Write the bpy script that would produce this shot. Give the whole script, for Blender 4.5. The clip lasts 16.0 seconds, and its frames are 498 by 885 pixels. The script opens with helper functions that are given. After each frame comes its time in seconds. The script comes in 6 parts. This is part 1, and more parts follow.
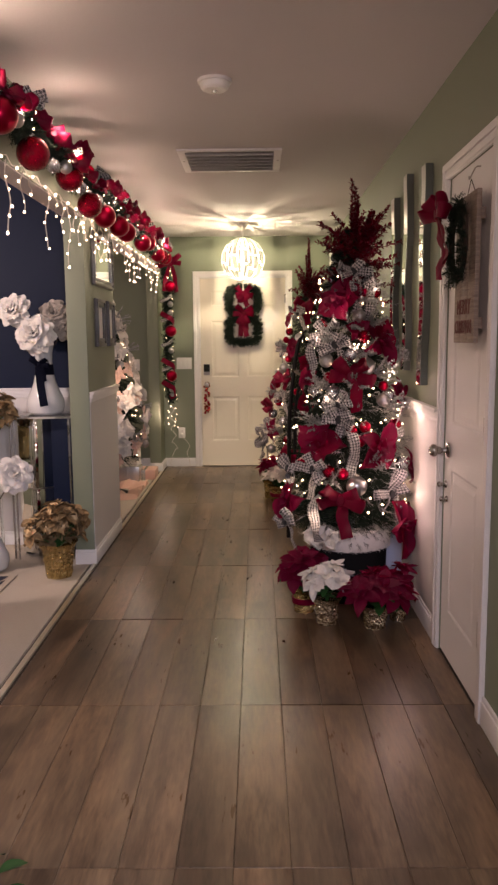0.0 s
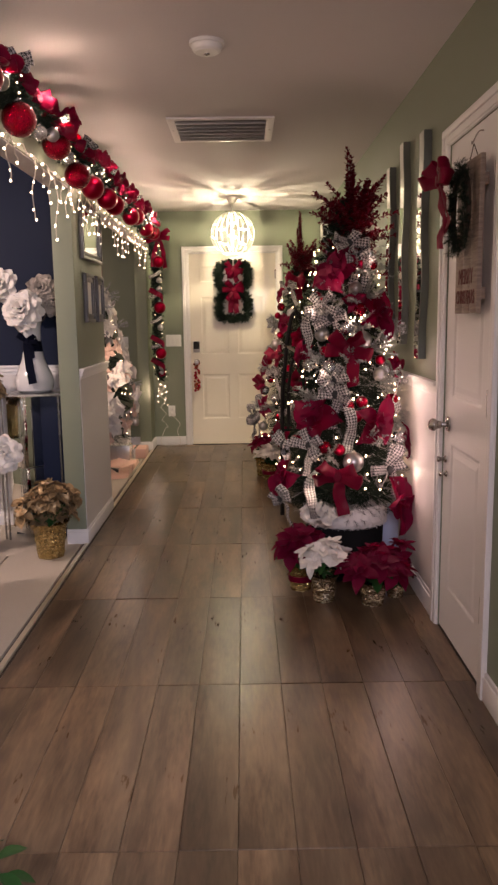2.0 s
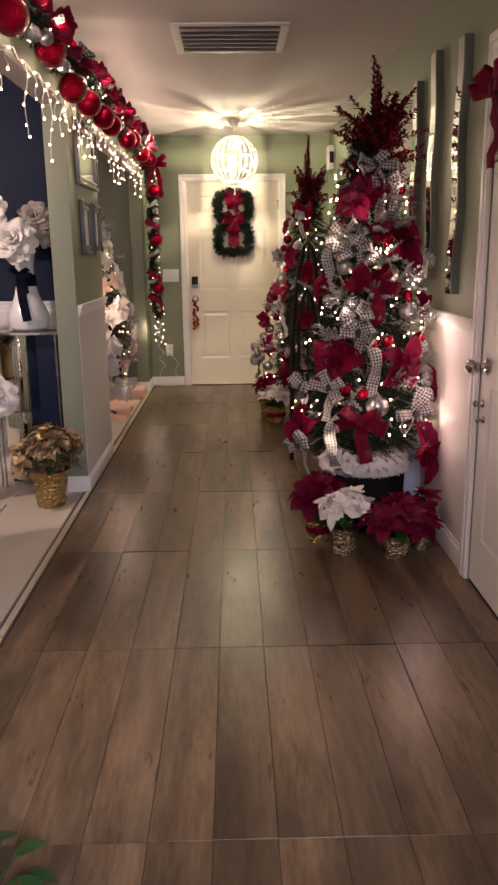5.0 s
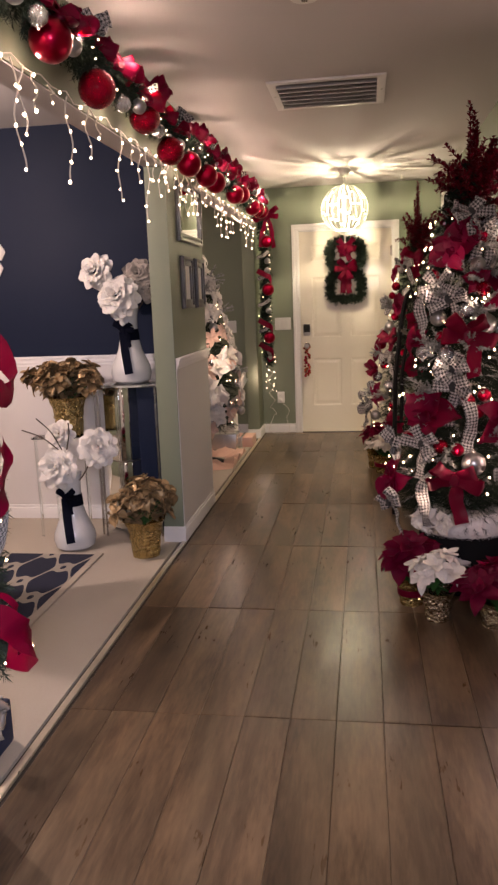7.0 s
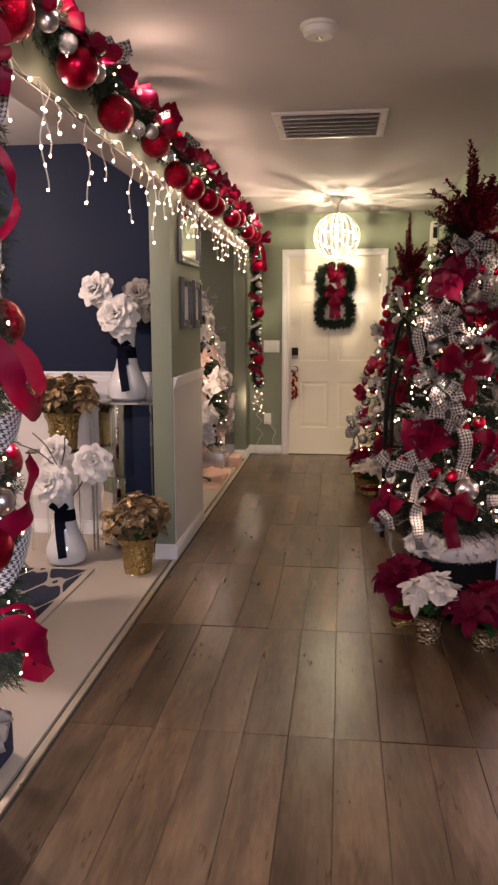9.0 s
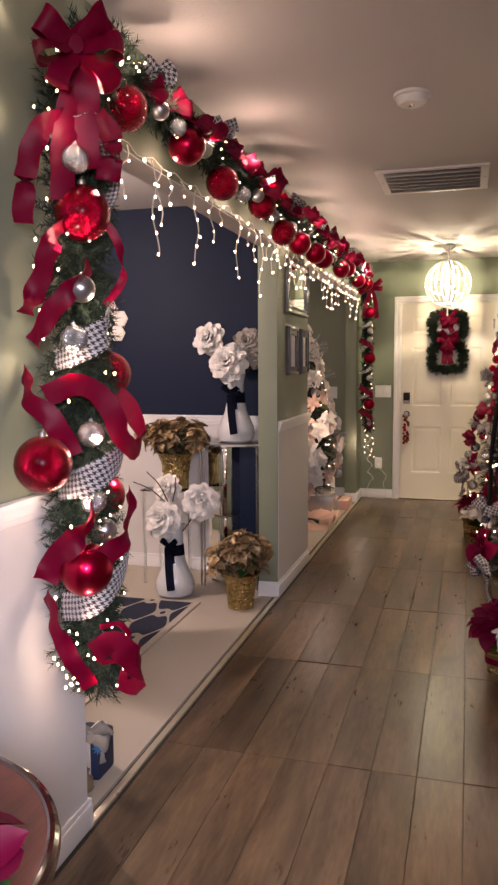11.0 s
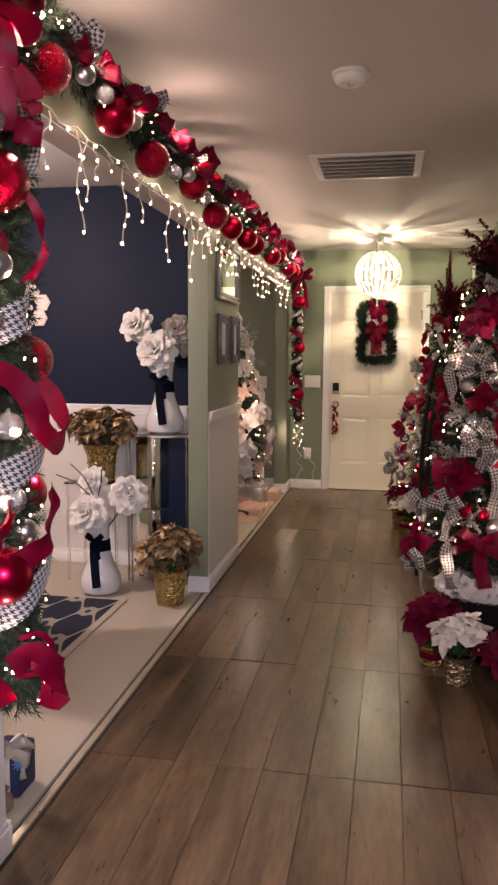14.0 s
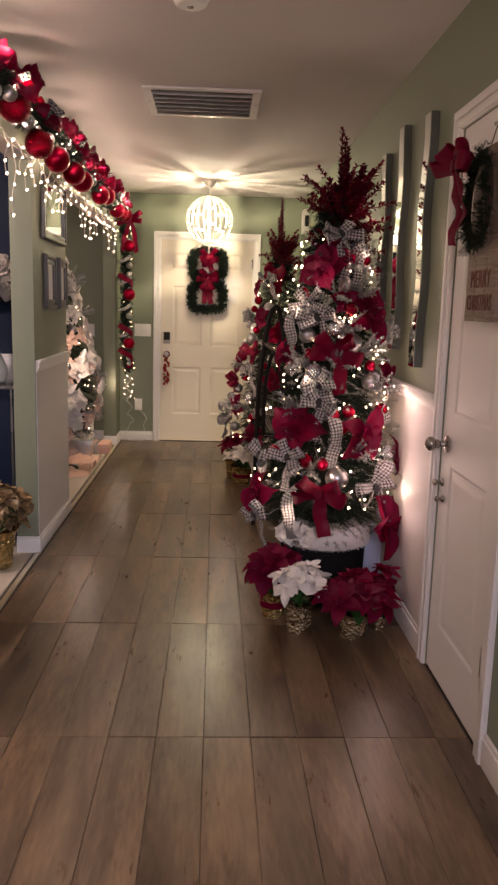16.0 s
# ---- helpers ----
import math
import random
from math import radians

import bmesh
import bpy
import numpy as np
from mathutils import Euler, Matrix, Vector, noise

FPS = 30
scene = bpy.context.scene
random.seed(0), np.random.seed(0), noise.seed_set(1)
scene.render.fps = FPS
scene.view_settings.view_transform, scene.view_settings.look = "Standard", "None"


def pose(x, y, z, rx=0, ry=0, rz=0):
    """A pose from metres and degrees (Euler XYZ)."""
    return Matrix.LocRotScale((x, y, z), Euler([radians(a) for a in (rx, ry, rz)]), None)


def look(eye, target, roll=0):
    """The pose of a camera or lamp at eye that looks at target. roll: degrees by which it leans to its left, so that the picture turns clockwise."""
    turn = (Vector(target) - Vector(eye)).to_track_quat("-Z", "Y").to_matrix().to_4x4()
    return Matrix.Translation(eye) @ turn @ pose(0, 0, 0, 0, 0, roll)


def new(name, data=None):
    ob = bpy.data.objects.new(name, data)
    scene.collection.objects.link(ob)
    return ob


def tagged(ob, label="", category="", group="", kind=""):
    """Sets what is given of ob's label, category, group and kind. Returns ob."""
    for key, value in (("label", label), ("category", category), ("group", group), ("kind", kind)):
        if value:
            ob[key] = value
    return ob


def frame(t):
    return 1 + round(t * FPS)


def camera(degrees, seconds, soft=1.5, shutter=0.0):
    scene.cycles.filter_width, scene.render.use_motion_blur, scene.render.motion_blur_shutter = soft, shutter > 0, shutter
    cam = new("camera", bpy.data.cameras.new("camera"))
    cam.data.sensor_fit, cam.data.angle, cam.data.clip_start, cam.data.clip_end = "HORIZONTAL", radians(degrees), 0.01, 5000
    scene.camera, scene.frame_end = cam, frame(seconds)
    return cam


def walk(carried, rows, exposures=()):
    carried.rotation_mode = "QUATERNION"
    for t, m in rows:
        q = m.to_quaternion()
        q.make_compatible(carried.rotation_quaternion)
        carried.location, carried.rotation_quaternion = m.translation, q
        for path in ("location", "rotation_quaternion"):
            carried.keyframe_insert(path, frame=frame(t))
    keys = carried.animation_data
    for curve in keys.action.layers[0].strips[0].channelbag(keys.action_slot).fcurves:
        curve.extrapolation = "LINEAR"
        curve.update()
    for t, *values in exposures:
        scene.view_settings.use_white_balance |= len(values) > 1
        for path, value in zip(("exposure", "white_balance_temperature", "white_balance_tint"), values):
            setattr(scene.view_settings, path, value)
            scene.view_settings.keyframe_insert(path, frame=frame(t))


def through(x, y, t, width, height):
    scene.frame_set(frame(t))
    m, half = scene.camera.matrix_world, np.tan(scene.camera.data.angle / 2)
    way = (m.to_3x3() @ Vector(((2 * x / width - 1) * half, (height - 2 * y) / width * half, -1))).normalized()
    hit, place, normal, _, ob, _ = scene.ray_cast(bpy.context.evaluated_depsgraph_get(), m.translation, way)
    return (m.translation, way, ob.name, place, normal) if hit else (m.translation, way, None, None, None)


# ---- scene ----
cam = camera(36.3, 16.0, soft=2.5)
PATH = [
    (0, (0.153, -1.299, 1.391), (0.129, 0.683, 1.121), -0.5),
    (0.5, (0.168, -1.294, 1.384), (0.156, 0.687, 1.113), -0.6),
    (1, (0.16, -1.293, 1.38), (0.152, 0.687, 1.098), -0.5),
    (1.5, (0.146, -1.293, 1.377), (0.138, 0.684, 1.077), -0.6),
    (2, (0.116, -1.233, 1.366), (0.124, 0.74, 1.042), -0.8),
    (2.5, (0.023, -1.109, 1.362), (0.078, 0.859, 1.011), -1.1),
    (3, (-0.021, -1.035, 1.352), (0.105, 0.923, 0.963), -1.5),
    (3.2, (-0.024, -1.023, 1.353), (0.12, 0.931, 0.95), -1.5),
    (5.3, (0.006, -0.95, 1.345), (-0.024, 0.99, 0.86), -0.3),
    (5.5, (0.047, -0.932, 1.362), (-0.053, 1.01, 0.893), -0.1),
    (6, (0.149, -0.898, 1.378), (-0.096, 1.042, 0.958), -0.3),
    (6.5, (0.199, -0.885, 1.367), (-0.112, 1.053, 0.982), -1.2),
    (7, (0.181, -0.874, 1.386), (-0.121, 1.068, 1.018), -2.1),
    (7.5, (0.123, -0.864, 1.377), (-0.158, 1.082, 1.008), -2.5),
    (8, (0.073, -0.864, 1.379), (-0.171, 1.088, 1.02), -2.1),
    (8.5, (0.047, -0.887, 1.382), (-0.169, 1.072, 1.044), -1.2),
    (9, (0.084, -0.944, 1.396), (-0.155, 1.017, 1.08), -0.1),
    (9.5, (0.173, -1.047, 1.407), (-0.183, 0.901, 1.13), 0.4),
    (10, (0.194, -1.1, 1.409), (-0.269, 0.83, 1.167), 0.3),
    (10.2, (0.202, -1.107, 1.414), (-0.285, 0.819, 1.182), 0.2),
    (12.3, (0.228, -1.067, 1.41), (-0.363, 0.835, 1.228), -0.8),
    (12.5, (0.228, -1.066, 1.413), (-0.352, 0.839, 1.23), -0.8),
    (13, (0.22, -1.037, 1.417), (-0.307, 0.883, 1.229), -0.6),
    (13.5, (0.19, -0.998, 1.409), (-0.271, 0.937, 1.206), -0.2),
    (14, (0.163, -0.966, 1.409), (-0.2, 0.988, 1.179), 0.4),
    (14.5, (0.135, -0.93, 1.406), (-0.099, 1.039, 1.143), 1.1),
    (15, (0.119, -0.898, 1.401), (0.007, 1.078, 1.11), 1.5),
    (15.5, (0.1, -0.868, 1.395), (0.104, 1.106, 1.076), 1.7),
    (16, (0.091, -0.837, 1.393), (0.186, 1.129, 1.043), 1.7),
]
walk(cam, [(t, look(eye, target, roll)) for t, eye, target, roll in PATH], [(0, 0.60, 6690, 29)])

# ---- light ----
world = bpy.data.worlds.new("night")
scene.world = world
world.use_nodes = True
world.node_tree.nodes["Background"].inputs[0].default_value = (0.55, 0.6, 0.8, 1)
world.node_tree.nodes["Background"].inputs[1].default_value = 0.004


def lamp(name, kind, at, power, colour, size=0.05, target=None, size_y=0.0, spread=180):
    data = bpy.data.lights.new(name, kind)
    data.energy, data.color = power, colour
    if kind == "AREA":
        data.size, data.spread = size, radians(spread)
        if size_y:
            data.shape, data.size_y = "RECTANGLE", size_y
    else:
        data.shadow_soft_size = size
    ob = new(name, data)
    ob.matrix_world = look(at, target) if target else pose(*at)
    return ob


WARM = (1.0, 0.80, 0.58)
# the pendant globe and the lamp of the dining room
lamp("globe_lamp", "POINT", (0.02, 6.1, 2.14), 76, (1.0, 0.94, 0.60), 0.026)
lamp("dining_lamp", "POINT", (-2.44, 2.09, 2.2), 74, (1.0, 0.87, 0.74), 0.03)
# unseen fills added behind the camera: one warm, two cool for the left wall
lamp("rear_warm_fill", "AREA", (-0.35, -2.5, 2.38), 28, (1.0, 0.84, 0.74), 0.7, target=(0.0, 0.4, 0.0))
lamp("rear_cool_fill", "AREA", (0.85, -2.1, 2.0), 6, (0.82, 0.88, 1.0), 0.5, target=(-0.87, 0.45, 0.9))
lamp("left_wall_fill", "AREA", (0.45, -1.7, 1.75), 13, (0.74, 0.84, 1.0), 0.5, target=(-0.87, 0.30, 0.75), spread=90)
# unseen fill added to brighten the front room
lamp("parlour_fill", "POINT", (-2.6, 5.2, 1.9), 19, (1.0, 0.82, 0.62), 0.1)
# light strings along the garland and in the trees
for i in range(14):
    y = 1.10 + 0.40 * i
    lamp("garland_glow", "POINT", (-0.67 - 0.03 * (i % 3), y - 0.2, 2.26 + 0.03 * (i % 2)), 1.05 if i < 5 else 0.8, WARM, 0.012)
    lamp("icicle_glow", "POINT", (-0.80, y, 2.135), 0.45, WARM, 0.012)
for x, y, z, e in (
        (-0.70, 0.64, 0.60, 0.37), (-0.69, 0.60, 0.76, 0.43), (-0.68, 0.64, 0.93, 0.50), (-0.72, 0.59, 1.05, 0.50), (-0.67, 0.64, 1.22, 0.56), (-0.72, 0.58, 1.40, 0.50), (-0.67, 0.64, 1.57, 0.56),
        (-0.71, 0.58, 1.70, 0.50), (-0.67, 0.65, 1.84, 0.27), (-0.71, 0.57, 1.98, 0.24), (-0.66, 0.66, 2.12, 0.30), (-0.72, 0.84, 1.10, 0.4), (-0.72, 0.86, 1.70, 0.5),
        (-0.845, 0.58, 2.26, 0.06), (-0.845, 0.55, 2.02, 0.06), (-0.845, 0.56, 1.42, 0.05)):
    lamp("garland_glow", "POINT", (x, y, z), e, WARM, 0.012)
# bulbs of the larger tree: angle, height, reach from its axis, power
for a, z, r, e in (
        (-108, 1.53, 0.24, 0.5), (-63, 1.62, 0.22, 0.5), (-39, 1.80, 0.16, 0.4), (-128, 1.40, 0.27, 0.45), (-88, 1.34, 0.26, 0.5), (-52, 1.22, 0.29, 0.5), (-115, 1.10, 0.31, 0.5), (-47, 1.00, 0.33, 0.7),
        (-84, 0.96, 0.34, 0.4), (-148, 0.99, 0.33, 0.5), (-66, 0.74, 0.36, 0.5), (-100, 0.70, 0.37, 0.5), (-140, 0.62, 0.38, 0.7), (-45, 0.60, 0.37, 0.5), (-120, 0.50, 0.38, 0.3), (-168, 0.9, 0.33, 0.4)):
    lamp("tree_glow", "POINT", (0.63 + (r + 0.03) * math.cos(radians(a)), 2.75 + (r + 0.03) * math.sin(radians(a)), z), 0.42 * e, WARM, 0.012)
# pink lights added beside the tree imitate its red bounce on the dado
for z, e in ((0.50, 0.24), (0.72, 0.27), (0.94, 0.27), (1.15, 0.15)):
    lamp("tree_glow", "POINT", (0.855, 2.38, z), 1.6 * e, (1.0, 0.74, 0.66), 0.09)
for x, y, z, e in ((0.25, 5.0, 1.2, 1.2), (0.2, 4.95, 0.7, 0.9), (0.45, 4.93, 1.92, 0.8), (-0.93, 5.05, 1.0, 2.0), (-0.84, 6.58, 0.62, 0.8)):
    lamp("tree_glow", "POINT", (x, y, z), e, WARM, 0.03)

# ---- materials ----


class Nodes:
    def __init__(self, name):
        self.m = bpy.data.materials.new(name)
        self.m.use_nodes = True
        self.t = self.m.node_tree
        self.b = self.t.nodes["Principled BSDF"]
        self.out = self.t.nodes["Material Output"]

    def add(self, kind):
        return self.t.nodes.new(kind)

    def put(self, a, b):
        self.t.links.new(a, b)

    def val(self, sock, v):
        self.b.inputs[sock].default_value = v

    def coord(self, scale=(1, 1, 1), kind="Object"):
        c, mp = self.add("ShaderNodeTexCoord"), self.add("ShaderNodeMapping")
        mp.inputs["Scale"].default_value = scale
        self.put(c.outputs[kind], mp.inputs["Vector"])
        return mp.outputs[0]

    def noise(self, vec, scale, detail=4.0, rough=0.55, dist=0.0):
        n = self.add("ShaderNodeTexNoise")
        n.inputs["Scale"].default_value, n.inputs["Detail"].default_value = scale, detail
        n.inputs["Roughness"].default_value, n.inputs["Distortion"].default_value = rough, dist
        self.put(vec, n.inputs["Vector"])
        return n.outputs["Fac"]

    def ramp(self, fac, stops):
        r = self.add("ShaderNodeValToRGB")
        while len(r.color_ramp.elements) < len(stops):
            r.color_ramp.elements.new(0.5)
        for e, (p, c) in zip(r.color_ramp.elements, stops):
            e.position, e.color = p, (*c, 1)
        self.put(fac, r.inputs[0])
        return r.outputs[0]

    def mix(self, fac, a, b, blend="MIX"):
        n = self.add("ShaderNodeMix")
        n.data_type, n.blend_type = "RGBA", blend
        for sock, v in ((n.inputs[0], fac), (n.inputs[6], a), (n.inputs[7], b)):
            if hasattr(v, "links"):
                self.put(v, sock)
            elif isinstance(v, tuple):
                sock.default_value = (*v, 1)
            else:
                sock.default_value = v
        return n.outputs[2]

    def math(self, op, a, b=0.0):
        n = self.add("ShaderNodeMath")
        n.operation = op
        for sock, v in ((n.inputs[0], a), (n.inputs[1], b)):
            if hasattr(v, "links"):
                self.put(v, sock)
            else:
                sock.default_value = v
        return n.outputs[0]

    def bump(self, height, strength=0.2, dist=0.01):
        n = self.add("ShaderNodeBump")
        n.inputs["Strength"].default_value, n.inputs["Distance"].default_value = strength, dist
        self.put(height, n.inputs["Height"])
        self.put(n.outputs[0], self.b.inputs["Normal"])


def mul(c, k):
    return tuple(v * k for v in c)


def paint(name, colour, rough=0.5, var=0.12, grain=140.0, bump=0.12, metal=0.0, coat=0.0, big=1.3):
    """Painted or plain surface with a broad and a fine variation."""
    n = Nodes(name)
    v = n.coord()
    broad, fine = n.noise(v, big, 3), n.noise(v, grain, 3)
    col = n.mix(broad, mul(colour, 1 - var), mul(colour, 1 + var))
    col = n.mix(0.25, col, n.mix(fine, mul(colour, 1 - 1.5 * var), mul(colour, 1 + 1.2 * var)))
    n.put(col, n.b.inputs["Base Color"])
    r = n.math("ADD", n.math("MULTIPLY", broad, 0.16), rough - 0.08)
    n.put(r, n.b.inputs["Roughness"])
    n.val("Metallic", metal)
    n.val("Coat Weight", coat)
    if bump:
        n.bump(fine, bump, 0.002)
    return n.m


def varied(name, colour, rough=0.5, spread=0.35, sheen=0.0, metal=0.0, coat=0.0, fine=200.0, bump=0.15, through=0.0):
    """For leaves, petals and needles: each island a little different."""
    n = Nodes(name)
    g = n.add("ShaderNodeNewGeometry")
    v = n.coord()
    f = n.noise(v, fine, 2)
    col = n.mix(g.outputs["Random Per Island"], mul(colour, 1 - spread), mul(colour, 1 + spread))
    col = n.mix(0.3, col, n.mix(f, mul(colour, 0.5), mul(colour, 1.3)))
    n.put(col, n.b.inputs["Base Color"])
    n.val("Roughness", rough)
    n.val("Metallic", metal)
    n.val("Sheen Weight", sheen)
    n.val("Specular IOR Level", 0.12)
    n.val("Coat Weight", coat)
    if through:
        n.val("Subsurface Weight", through)
        n.b.inputs["Subsurface Radius"].default_value = (0.02, 0.015, 0.01)
    if bump:
        n.bump(f, bump, 0.002)
    return n.m


def glow(name, colour, power):
    n = Nodes(name)
    n.val("Base Color", (*colour, 1))
    n.b.inputs["Emission Color"].default_value = (*colour, 1)
    n.val("Emission Strength", power)
    n.m.cycles.emission_sampling = "NONE"
    return n.m


def plank_material():
    n = Nodes("wood_look_plank")
    oi = n.add("ShaderNodeObjectInfo")
    c, mp = n.add("ShaderNodeTexCoord"), n.add("ShaderNodeMapping")
    mp.inputs["Scale"].default_value = (9.0, 1.3, 1)
    comb = n.add("ShaderNodeCombineXYZ")
    n.put(n.math("MULTIPLY", oi.outputs["Random"], 57.0), comb.inputs[0])
    n.put(n.math("MULTIPLY", oi.outputs["Random"], 91.0), comb.inputs[1])
    n.put(c.outputs["Object"], mp.inputs["Vector"])
    n.put(comb.outputs[0], mp.inputs["Location"])
    v = mp.outputs[0]
    streak = n.noise(v, 1.0, 5, 0.52, 0.35)
    fine = n.noise(v, 8.0, 4, 0.6, 0.2)
    base = n.ramp(streak, [(0.38, (0.032, 0.021, 0.015)), (0.5, (0.098, 0.068, 0.047)), (0.64, (0.21, 0.150, 0.106))])
    base = n.mix(0.44, base, n.ramp(fine, [(0.30, (0.035, 0.021, 0.014)), (0.70, (0.21, 0.15, 0.105))]))
    # knots
    mp2 = n.add("ShaderNodeMapping")
    mp2.inputs["Scale"].default_value = (4.5, 2.6, 1)
    n.put(c.outputs["Object"], mp2.inputs["Vector"])
    n.put(comb.outputs[0], mp2.inputs["Location"])
    vo = n.add("ShaderNodeTexVoronoi")
    vo.voronoi_dimensions = "2D"
    vo.inputs["Scale"].default_value = 0.5
    n.put(mp2.outputs[0], vo.inputs["Vector"])
    knot = n.ramp(vo.outputs["Distance"], [(0.03, (1, 1, 1)), (0.11, (0, 0, 0))])
    base = n.mix(n.math("MULTIPLY", knot, 0.75), base, (0.035, 0.022, 0.016))
    # grey wash on some planks, tone per plank
    wash = n.noise(v, 0.9, 2)
    base = n.mix(n.math("MULTIPLY", n.ramp(wash, [(0.38, (0, 0, 0)), (0.66, (1, 1, 1))]), 0.40), base, (0.128, 0.108, 0.083))
    stain = n.noise(v, 0.62, 4, 0.62, 0.8)
    base = n.mix(n.math("MULTIPLY", n.ramp(stain, [(0.48, (0, 0, 0)), (0.68, (1, 1, 1))]), 0.68), base, (0.040, 0.028, 0.021))
    tone = n.math("ADD", n.math("MULTIPLY", oi.outputs["Random"], 0.55), 0.86)
    tn = n.add("ShaderNodeCombineColor")
    for i in range(3):
        n.put(tone, tn.inputs[i])
    n.put(n.mix(1.0, n.mix(1.0, base, tn.outputs[0], "MULTIPLY"), (0.91, 0.80, 0.635), "MULTIPLY"), n.b.inputs["Base Color"])
    n.put(n.math("ADD", n.math("ADD", n.math("MULTIPLY", n.noise(n.coord(), 2.2, 2), 0.14), n.math("MULTIPLY", fine, 0.05)), 0.20), n.b.inputs["Roughness"])
    n.val("Specular IOR Level", 0.34)
    n.bump(n.math("ADD", n.noise(v, 1.5, 3, 0.45), n.math("MULTIPLY", fine, 0.04)), 0.12, 0.01)
    return n.m


def houndstooth():
    """A 2/2 twill of four dark and four light threads each way, in metres along the ribbon."""
    n = Nodes("houndstooth_ribbon")
    c = n.add("ShaderNodeTexCoord")
    s = n.add("ShaderNodeSeparateXYZ")
    n.put(c.outputs["UV"], s.inputs[0])
    i = n.math("FLOOR", n.math("MULTIPLY", s.outputs[0], 560.0))
    j = n.math("FLOOR", n.math("MULTIPLY", s.outputs[1], 560.0))
    warp = n.math("LESS_THAN", n.math("FLOORED_MODULO", i, 8.0), 4.0)
    weft = n.math("LESS_THAN", n.math("FLOORED_MODULO", j, 8.0), 4.0)
    over = n.math("LESS_THAN", n.math("FLOORED_MODULO", n.math("ADD", i, j), 4.0), 2.0)
    dark = n.math("ADD", n.math("MULTIPLY", warp, over), n.math("MULTIPLY", weft, n.math("SUBTRACT", 1.0, over)))
    n.put(n.mix(dark, (0.42, 0.385, 0.375), (0.010, 0.009, 0.010)), n.b.inputs["Base Color"])
    n.val("Roughness", 0.75)
    n.val("Sheen Weight", 0.2)
    return n.m


def rug_material():
    """A navy rug with an ivory trellis."""
    n = Nodes("trellis_rug")
    c = n.add("ShaderNodeTexCoord")
    s = n.add("ShaderNodeSeparateXYZ")
    n.put(c.outputs["Object"], s.inputs[0])
    k = 2 * math.pi / 0.30
    a = n.math("ADD", n.math("SINE", n.math("MULTIPLY", s.outputs[0], k)), n.math("SINE", n.math("MULTIPLY", s.outputs[1], k * 0.72)))
    b = n.math("ADD", a, n.math("MULTIPLY", n.math("SINE", n.math("MULTIPLY", s.outputs[0], 3 * k)), 0.32))
    line = n.math("LESS_THAN", n.math("ABSOLUTE", b), 0.24)
    fuzz = n.noise(n.coord(), 900.0, 2)
    col = n.mix(line, (0.010, 0.014, 0.040), (0.42, 0.37, 0.31))
    col = n.mix(0.25, col, n.mix(fuzz, (0.0, 0.0, 0.0), (0.5, 0.46, 0.42)), "OVERLAY")
    n.put(col, n.b.inputs["Base Color"])
    n.val("Roughness", 0.95)
    n.bump(fuzz, 0.6, 0.004)
    return n.m


def carpet_material():
    n = Nodes("beige_carpet")
    v = n.coord()
    fuzz, patch = n.noise(v, 620.0, 3), n.noise(v, 5.0, 4)
    col = n.mix(fuzz, (0.29, 0.245, 0.19), (0.54, 0.475, 0.39))
    col = n.mix(n.math("MULTIPLY", patch, 0.35), col, (0.39, 0.33, 0.265))
    n.put(col, n.b.inputs["Base Color"])
    n.val("Roughness", 0.98)
    n.bump(fuzz, 0.4, 0.004)
    return n.m


def ball_material(name, colour, glitter):
    n = Nodes(name)
    v = n.coord()
    sp = n.add("ShaderNodeTexVoronoi")
    sp.inputs["Scale"].default_value = 420.0
    n.put(v, sp.inputs["Vector"])
    n.put(n.mix(sp.outputs["Color"], mul(colour, 0.75), mul(colour, 1.15)) if glitter else n.mix(n.noise(v, 30.0), mul(colour, 0.85), mul(colour, 1.1)), n.b.inputs["Base Color"])
    n.val("Metallic", 0.95)
    n.val("Roughness", 0.26 if glitter else 0.30)
    n.val("Coat Weight", 0.1 if glitter else 0.15)
    n.val("Coat Roughness", 0.12)
    if glitter:
        nm = n.add("ShaderNodeBump")
        nm.inputs["Strength"].default_value, nm.inputs["Distance"].default_value = 0.45, 0.003
        n.put(sp.outputs["Distance"], nm.inputs["Height"])
        n.put(nm.outputs[0], n.b.inputs["Normal"])
    return n.m


def foil_material(name, colour):
    n = Nodes(name)
    v = n.coord()
    f = n.noise(v, 26.0, 2, 0.5, 2.0)
    n.put(n.mix(f, mul(colour, 0.92), mul(colour, 1.08)), n.b.inputs["Base Color"])
    n.val("Metallic", 1.0)
    n.val("Roughness", 0.22)
    n.bump(f, 0.8, 0.03)
    return n.m


def glass_material(name, colour=(0.9, 0.95, 0.95), rough=0.02):
    n = Nodes(name)
    n.val("Base Color", (*colour, 1))
    n.val("Roughness", rough)
    n.val("Transmission Weight", 1.0)
    n.val("IOR", 1.45)
    return n.m


def wood_material(name, a, b, rough=0.35, scale=(3, 3, 30), coat=0.0):
    n = Nodes(name)
    v = n.coord(scale)
    f = n.noise(v, 3.0, 6, 0.6, 1.2)
    n.put(n.ramp(f, [(0.3, a), (0.7, b)]), n.b.inputs["Base Color"])
    n.val("Roughness", rough)
    n.val("Coat Weight", coat)
    n.bump(f, 0.12, 0.002)
    return n.m


